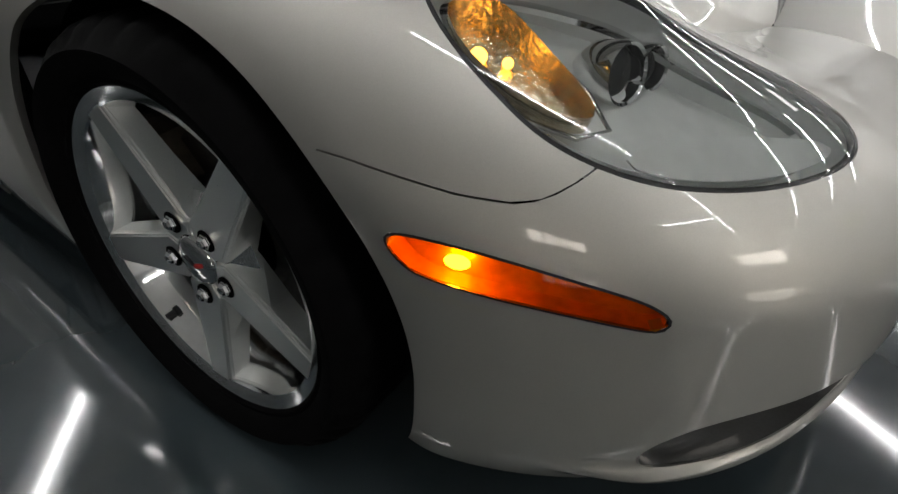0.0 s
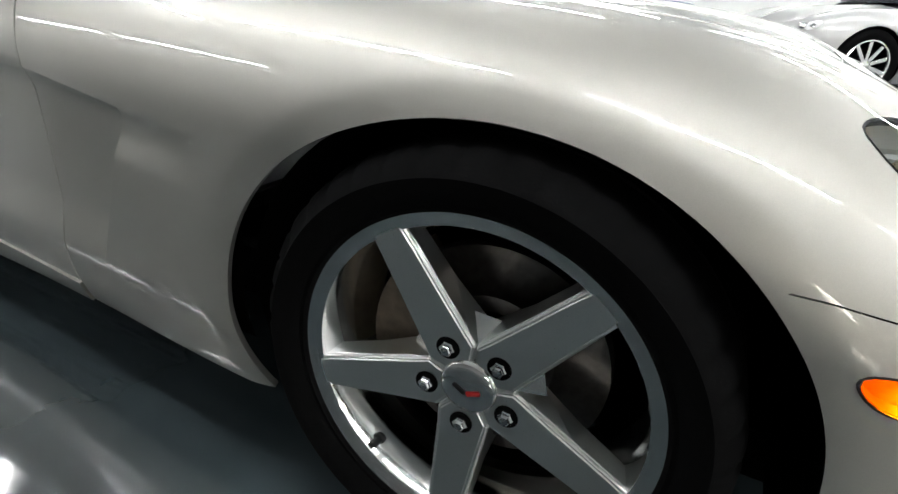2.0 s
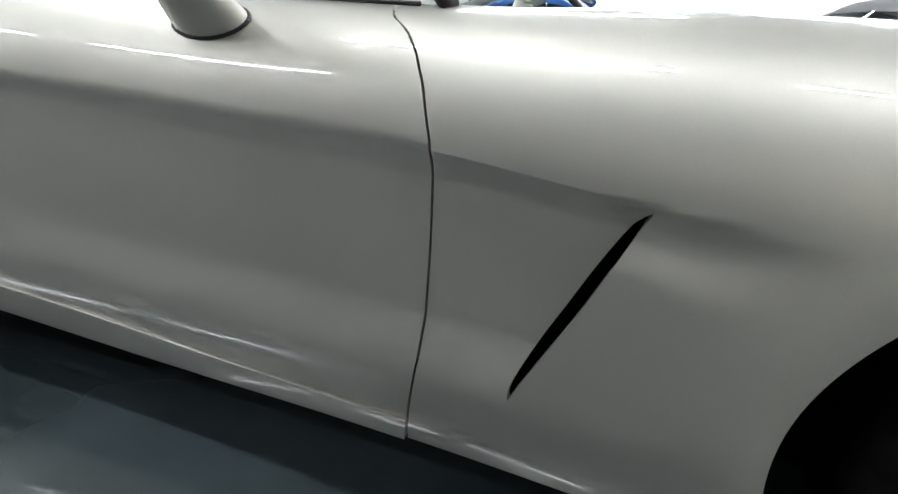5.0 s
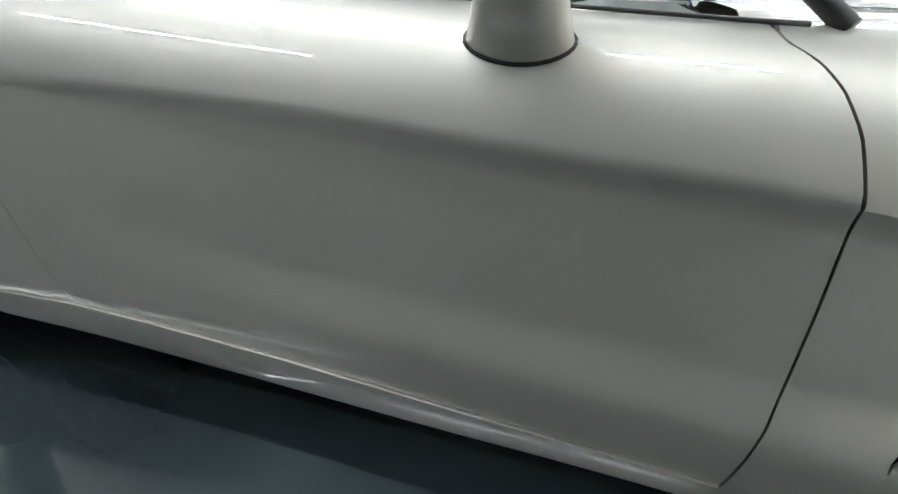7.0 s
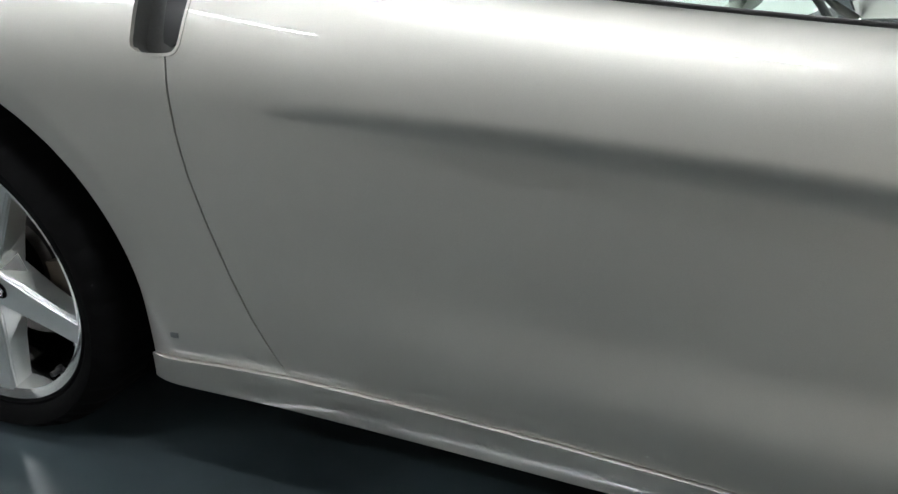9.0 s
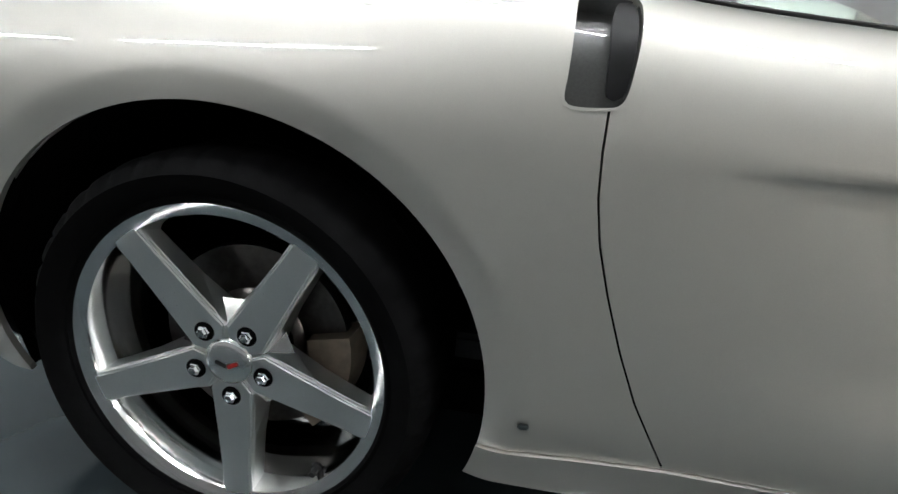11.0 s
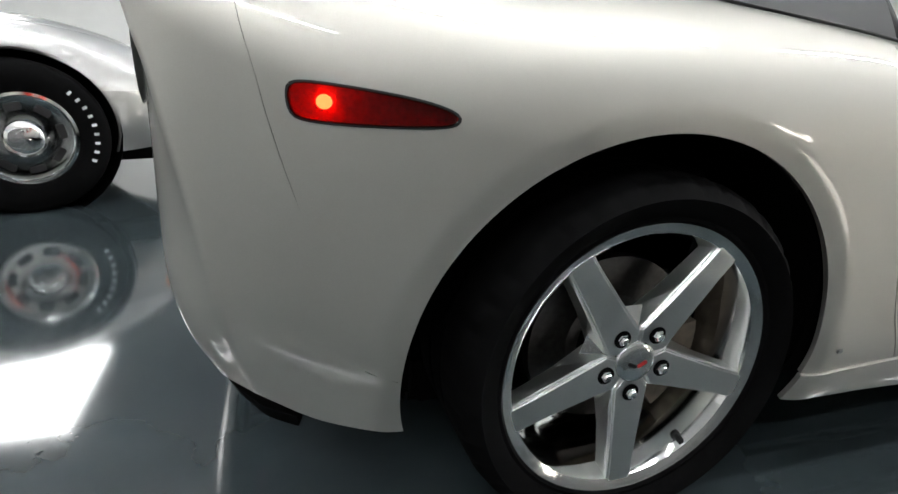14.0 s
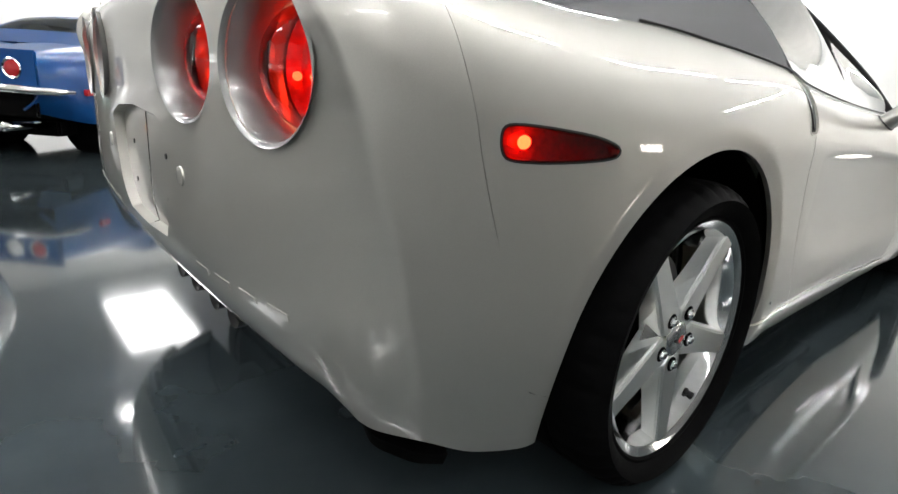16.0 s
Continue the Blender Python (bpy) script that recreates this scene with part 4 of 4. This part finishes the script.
# ---- the other cars ----
def flank(width, roll, lowt, arches):
    """The skin of a plainer car: s along x, v up the section."""
    def surf(s, v, cove=True):
        w = float(width(s)[0])
        z0, h, a = roll(s)
        zb, zl, tl = lowt(s)
        z, inset = v, 0.0
        if v > z0:
            th = min((v - z0) / h, math.pi / 2)
            z, inset = z0 + h * math.sin(th), a * (1 - math.cos(th))
        if v < zl:
            inset += tl * ((zl - v) / (zl - zb)) ** 2
        for cx, cz, r in arches:
            q = math.hypot(s - cx, z - cz) - r
            if q < .05:
                inset += .014 * ((.05 - max(q, 0)) / .05) ** 2 - .02 * ease((.05 - max(q, 0)) / .05)
        return s, -max(w - inset, .0), z
    return surf


def plain_wheel(root, x, y, z, side, r, rim_r, width, style, letters=False):
    m = Matrix.Translation((x, side * y, z)) @ (Matrix() if side < 0 else pose(0, 0, 0, 0, 0, 180))
    hw = width
    tyre = [(rim_r - .01, .02), (rim_r, .0), (rim_r + .01, -.006), ((rim_r + r) / 2, -.016), (r - .02, -.008), (r - .006, .004), (r, .02), (r, hw - .02), (r - .02, hw), (rim_r, hw)]
    w = part("wheel", lathe("wheel", [(rim_r + .001, -.004), (rim_r - .012, -.006), (rim_r - .018, .004), (rim_r - .025, .03), (rim_r - .03, .12), (rim_r - .03, hw)], ALLOY, 56, m), root, "alloy wheel")
    part("tyre", lathe("tyre", tyre, RUBBER, 72, m), w, "black tyre")
    if style == "slots":
        part("disc", lathe("disc", [(rim_r - .02, .012), (rim_r - .06, .02), (.085, .016), (.07, .0), (.06, -.008), (.03, -.010), (.0005, -.011)], ALLOY, 48, m), w, "pale slotted wheel disc")
        for k in range(8):
            a = 2 * math.pi * k / 8 + .2
            me = box_mesh("slot", (.034, .006, .066), BLACK, m @ pose(0, 0, 0, 0, -math.degrees(a), 0) @ Matrix.Translation((rim_r - .062, .014, 0)), .004)
            part("slot", me, w)
        part("hub_cap", lathe("hub_cap", [(.045, .0), (.042, -.016), (.02, -.022), (.0005, -.023)], CHROME, 24, m), w, "chrome hub cap")
        if letters:
            for k in list(range(-4, 5)) + list(range(16, 24)):
                a = radians(k * 9 + 12)
                rr = (rim_r + r) / 2
                me = box_mesh("lettering", (.013, .003, .021), WHITE, m @ pose(0, 0, 0, 0, -math.degrees(a) + 90, 0) @ Matrix.Translation((0, -.0165, rr)) , .001)
                part("lettering", me, w, "raised white mark")
    else:
        part("disc", lathe("disc", [(.05, .03), (.05, .012), (.03, .006), (.0005, .005)], ALLOY, 32, m), w)
        for k in range(10):
            a = 36 * k
            me = box_mesh("spoke", (.036, .022, rim_r - .055), ALLOY, m @ pose(0, 0, 0, 0, a, 0) @ Matrix.Translation((0, .018, .045 + (rim_r - .055) / 2)), .004)
            part("spoke", me, w)
    part("brake_disc", lathe("brake_disc", [(.0005, .09), (rim_r - .05, .09), (rim_r - .05, .11)], LINER, 32, m), w)


def plain_car(name, label, spec):
    root = thing(name, label, "car")
    width, roll, lowt = table(spec["width"]), table(spec["roll"]), table(spec["low"])
    arches, (x0, x1) = spec["arches"], spec["ends"]
    surf = flank(width, roll, lowt, arches)
    top = lambda s: float(roll(s)[0] + roll(s)[1] * math.pi / 2)
    lowf = lambda s: float(lowt(s)[0])
    cut = lambda s, v: min(math.hypot(s - cx, surf(s, v)[2] - cz) - r for cx, cz, r in arches)
    sheets = [("upper_body", spec["paint"], lambda s, v: v - spec["split"]), ("lower_body", spec["paint2"], lambda s, v: spec["split"] - v)]
    for nm, mat, c in sheets:
        me = panel(nm, mat, (x0, x1), (lowf, top), [cut, c], step=(.04, .04), surf=surf)
        for k in (0, 1):
            part(nm, me if k == 0 else mirrored(me), root, spec["words"][nm])
    n = 9
    for nm, a, b, hump in (("hood", x1, spec["cowl"], spec["hood"]), ("rear_deck", spec["deck"], x0, spec["decktop"])):
        xs = np.linspace(a, b, 30)
        verts, faces = [], []
        for x in xs:
            e = surf(x, top(x))
            for j in range(2 * n - 1):
                w = 1 - abs(j - n + 1) / (n - 1)
                verts.append((x, e[1] * (1 - w) * (1 if j < n else -1), e[2] + hump * (w * w - .6 * math.sin(math.pi * w))))
        m = 2 * n - 1
        for i in range(len(xs) - 1):
            for j in range(m - 1):
                faces.append((i * m + j, i * m + j + 1, (i + 1) * m + j + 1, (i + 1) * m + j))
        part(nm, mesh_from(nm, verts, faces, spec["paint"]), root)
    # cabin: stations of x, half width, height at the rail and the crown
    cab = table(spec["cabin"])
    c0, c1 = spec["cowl"], spec["deck"]
    xs = np.linspace(c0, c1, 28)
    rows = []
    for x in xs:
        hw, zr, zc = cab(x)
        e = Vector(surf(x, top(x)))
        side = [e.lerp(Vector((x, -hw, zr)), u / 5) for u in range(5)]
        roof = [Vector((x, -hw * math.cos(u / 6 * math.pi / 2), zr + (zc - zr) * math.sin(u / 6 * math.pi / 2))) for u in range(7)]
        row = side + roof
        rows.append(row + [Vector((p.x, -p.y, p.z)) for p in row[-2::-1]])
    m = len(rows[0])
    glass_f, roof_f = [], []
    for i in range(len(rows) - 1):
        x = xs[i]
        for j in range(m - 1):
            f = (i * m + j, i * m + j + 1, (i + 1) * m + j + 1, (i + 1) * m + j)
            jj = min(j, m - 2 - j)
            side_glass = jj < 4 and spec["glass"][0] > x > spec["glass"][1]
            screen = x > spec["glass"][0] + .02 and jj >= 2
            rear = x < spec["rear_glass"][0] and x > spec["rear_glass"][1] and jj >= 7
            (glass_f if side_glass or screen or rear else roof_f).append(f)
    vs = [tuple(p) for r in rows for p in r]
    for nm, fs, mat in (("window", glass_f, GLASS_DARK), ("roof", roof_f, spec["roof"])):
        me = mesh_from(nm, vs, fs, mat)
        bm = bmesh.new()
        bm.from_mesh(me)
        bmesh.ops.delete(bm, geom=[v for v in bm.verts if not v.link_faces], context="VERTS")
        bm.to_mesh(me)
        bm.free()
        part(nm, me, root, "tinted windows" if nm == "window" else spec["words"]["roof"])
    for cx, cz, r in arches:
        for side in (-1, 1):
            plain_wheel(root, cx, float(width(cx)[0]) - .015, spec["wheel"][0], side, *spec["wheel"][:4], spec["letters"])
            part("wheel_housing", lathe("wheel_housing", [(r + .01, side * (float(width(cx)[0]) - .03)), (r + .01, side * .45), (.01, side * .45)], LINER, 32, Matrix.Translation((cx, 0, cz))), root)
    part("underbody", box_mesh("underbody", (x1 - x0 - .7, 1.15, .14), LINER, Matrix.Translation(((x0 + x1) / 2, 0, .24)), .02), root)
    return root, surf, top


GLASS_DARK = tinted("tinted_glass", (.42, .54, .56), 1.5)
coupe_spec = dict(width=[(.90, .30), (.80, .58), (.60, .76), (.30, .86), (0, .885), (-.6, .86), (-1.3, .86), (-2.0, .90), (-2.35, .91), (-2.9, .84), (-3.2, .70), (-3.4, .40)],
                  roll=[(.90, .38, .16, .25), (.6, .50, .20, .26), (.2, .60, .21, .22), (-.3, .64, .20, .18), (-.9, .70, .17, .12), (-2.0, .70, .19, .16), (-2.6, .68, .20, .22), (-3.4, .58, .14, .20)],
                  low=[(.9, .20, .35, .06), (0, .17, .32, .04), (-2.4, .18, .34, .05), (-3.4, .26, .42, .10)], arches=((0, .335, .352), (-2.36, .34, .357)), ends=(-3.39, .89), split=.05,
                  paint=PAINT_LIGHT, paint2=PAINT_LIGHT, roof=FABRIC, words={"upper_body": "pale silver body", "lower_body": "pale silver body", "roof": "dark soft roof"},
                  cowl=-.62, deck=-2.75, hood=.03, decktop=.02, cabin=[(-.62, .64, .88, .90), (-1.15, .54, 1.20, 1.25), (-1.6, .55, 1.24, 1.29), (-2.1, .55, 1.15, 1.21), (-2.75, .56, .90, .92)],
                  glass=(-.95, -2.2), rear_glass=(-2.0, -2.6), wheel=(.33, .235, .23, "spokes"), letters=False)
coupe, csurf, ctop = plain_car("silver_coupe", "pale silver rounded coupe with multi-spoke wheels on the grey floor", coupe_spec)
for side in (-1, 1):
    q = Vector(csurf(.52, .60))
    bm = bmesh.new()
    bmesh.ops.create_uvsphere(bm, u_segments=20, v_segments=12, radius=1, matrix=Matrix.Translation((.50, side * .66, .625)) @ pose(0, 0, 0, 0, 28, side * -20) @ Matrix.Diagonal((.15, .095, .075, 1)))
    hl = part("headlight", bm_mesh("headlight", bm, BUCKET, True), coupe, "clear oval headlight")
    for dx in (.05, -.03):
        bm = bmesh.new()
        bmesh.ops.create_uvsphere(bm, u_segments=14, v_segments=8, radius=.035, matrix=Matrix.Translation((.55 + dx, side * (.70 - dx * .5), .655)))
        part("bulb_ring", bm_mesh("bulb_ring", bm, CHROME, True), hl)
    bm = bmesh.new()
    bmesh.ops.create_uvsphere(bm, u_segments=18, v_segments=10, radius=1, matrix=Matrix.Translation((-.98, side * .98, .98)) @ Matrix.Diagonal((.06, .12, .07, 1)))
    part("mirror", bm_mesh("mirror", bm, PAINT_LIGHT, True), coupe, "pale silver door mirror")
    part("mirror_arm", tube("mirror_arm", [(-.98, side * .80, .86), (-.98, side * .93, .95)], .02, BLACK), coupe)
    part("door_line", tube("door_line", [(-.55, side * .872, .30), (-.58, side * .885, .55), (-.62, side * .855, .78)], .004, BLACK, 6), coupe)
    part("door_line", tube("door_line", [(-1.75, side * .893, .30), (-1.80, side * .893, .60), (-1.78, side * .872, .80)], .004, BLACK, 6), coupe)
coupe.matrix_basis = pose(.62, 6.1, 0, 0, 0, 212)

third = copy_thing(coupe, pose(.6, 9.1, 0, 0, 0, 190))
tagged(third, "second pale silver coupe parked farther back on the grey floor", "car")


def classic_spec(paint, paint2, roof):
    return dict(width=[(1.02, .20), (.95, .42), (.75, .66), (.45, .82), (0, .875), (-.5, .84), (-1.2, .80), (-1.8, .83), (-2.49, .885), (-2.9, .86), (-3.25, .80), (-3.42, .76)],
                roll=[(1.02, .44, .12, .25), (.6, .52, .24, .30), (.1, .56, .29, .28), (-.4, .58, .24, .22), (-1.1, .62, .19, .14), (-1.8, .64, .22, .18), (-2.49, .62, .30, .28), (-3.0, .62, .26, .26), (-3.42, .66, .16, .14)],
                low=[(1.0, .34, .52, .10), (.5, .26, .46, .06), (-1.2, .24, .40, .04), (-2.9, .28, .48, .06), (-3.42, .40, .60, .16)], arches=((0, .345, .385), (-2.49, .345, .39)), ends=(-3.42, 1.0), split=.56,
                paint=paint, paint2=paint2, roof=roof, words={"upper_body": "glossy upper body", "lower_body": "glossy lower body", "roof": "roof with long rear pillars"},
                cowl=-.72, deck=-2.75, hood=.05, decktop=-.02, cabin=[(-.72, .62, .86, .88), (-1.2, .52, 1.15, 1.18), (-1.6, .53, 1.18, 1.21), (-2.0, .53, 1.14, 1.17), (-2.4, .58, 1.0, 1.02), (-2.75, .62, .90, .905)],
                glass=(-.98, -1.95), rear_glass=(-1.98, -2.3), wheel=(.345, .205, .22, "slots"), letters=True)


def classic_extras(car_, chrome_bumper, marker_front):
    for side in (-1, 1):
        part("side_marker", box_mesh("side_marker", (.085, .02, .055), AMBER_SOLID, Matrix.Translation((.55, side * .772, .50)) @ pose(0, 0, 0, 0, 0, side * 24), .006), car_, "amber side marker")
        part("side_marker", box_mesh("side_marker", (.13, .03, .05), RED_SOLID, Matrix.Translation((-3.02, side * .845, .545)) @ pose(0, 0, 0, 0, 0, side * -7), .006), car_, "red side marker")
        for y in (.36, .56):
            m = Matrix.Translation((-3.425, side * y, .705)) @ pose(0, 0, 0, 0, 0, -90)
            r = part("tail_lamp", lathe("tail_lamp", [(.078, .02), (.078, -.008), (.070, -.014), (.060, -.006), (.058, .004)], CHROME, 28, m), car_, "round chrome-ringed tail lamp")
            part("lens", lathe("lens", [(.058, -.002), (.04, -.010), (.0005, -.014)], RED_SOLID if y > .4 else WHITE, 24, m), r)
        part("bumper", tube("bumper", [(-3.20, side * .845, .545), (-3.36, side * .82, .55), (-3.455, side * .74, .555), (-3.475, side * .50, .56), (-3.475, side * .25, .56)], [.02, .028, .032, .032, .026], CHROME, 12), car_, "chrome rear bumper")
        part("tail_pipe", tube("tail_pipe", [(-2.9, side * .45, .25), (-3.35, side * .45, .27), (-3.46, side * .45, .27)], .035, CHROME, 14), car_, "chrome tail pipe")
        part("seam", tube("seam", [(-1.85, side * .845, .30), (-1.87, side * .86, .62)], .004, BLACK, 6), car_)
    part("rear_panel", box_mesh("rear_panel", (.03, 1.50, .26), car_children_paint(car_), Matrix.Translation((-3.41, 0, .71)), .012), car_)
    part("lower_panel", box_mesh("lower_panel", (.04, 1.40, .22), LINER, Matrix.Translation((-3.39, 0, .46)), .012), car_)
    frame_ = part("licence_plate", box_mesh("licence_plate", (.012, .31, .16), PLATE_GREEN, Matrix.Translation((-3.455, 0, .50)), .004), car_, "green licence plate with plain bars")
    for k, y in enumerate((-.09, -.03, .03, .09)):
        part("bar", box_mesh("bar", (.004, .035, .075), WHITE, Matrix.Translation((-3.463, y, .50)), .001), frame_)


def car_children_paint(c):
    return next(o for o in c.children if o.name.startswith("upper_body")).data.materials[0]


AMBER_SOLID = material("amber_plastic", (.75, .22, .02), .25, 0, .5, scale=60, vary=.1)
RED_SOLID = material("red_plastic", (.42, .02, .025), .2, 0, .5, scale=60, vary=.1)
PLATE_GREEN = material("green_plate", (.10, .32, .26), .4, scale=40, vary=.1)
silver_classic, _, _ = plain_car("silver_classic_car", "two-tone silver classic sports car with white-lettered tyres on the grey floor", classic_spec(PAINT_LIGHT, PAINT_DARK, PAINT_LIGHT))
classic_extras(silver_classic, False, True)
silver_classic.matrix_basis = pose(-4.70, 2.15, 0, 0, 0, 27)
blue_classic, _, _ = plain_car("blue_classic_car", "glossy blue classic sports car with four round tail lamps", classic_spec(PAINT_BLUE, PAINT_BLUE, PAINT_BLUE))
classic_extras(blue_classic, True, False)
blue_classic.matrix_basis = pose(-1.37, 6.80, 0, 0, 0, 44.5)

# ---- pictures on the walls ----
POSTER = material("poster_print", (.22, .17, .12), .5, scale=6, vary=.5)
POSTER_G = material("poster_print_green", (.35, .42, .06), .5, scale=5, vary=.5)
PAPER = material("picture_mount", (.75, .75, .73), .6, scale=8, vary=.05)


def picture(x, y, z, turn, w, h, mat, label):
    p = thing("framed_picture", label, "picture", "pictures on the wall")
    part("frame", box_mesh("frame", (w + .08, .04, h + .08), BLACK, None, .008), p, "thin black frame")
    part("print", box_mesh("print", (w, .01, h), mat, Matrix.Translation((0, -.022, 0))), p)
    p.matrix_basis = pose(x, y, z, 0, 0, turn)
    return p


picture(-4.1, 10.88, 1.55, 0, 1.6, .9, PAPER, "white print in a thin black frame hung on the wall")
picture(3.62, 10.88, 2.05, 0, .60, .40, POSTER, "brown print in a thin black frame hung on the wall")
picture(3.62, 10.88, 1.52, 0, .60, .36, POSTER, "brown print in a thin black frame hung on the wall")
picture(8.38, 4.9, 1.85, -90, 1.0, .75, POSTER_G, "yellow-green print in a thin black frame hung on the wall")
picture(8.38, 6.2, 1.85, -90, 1.2, .80, POSTER, "brown print in a thin black frame hung on the wall")
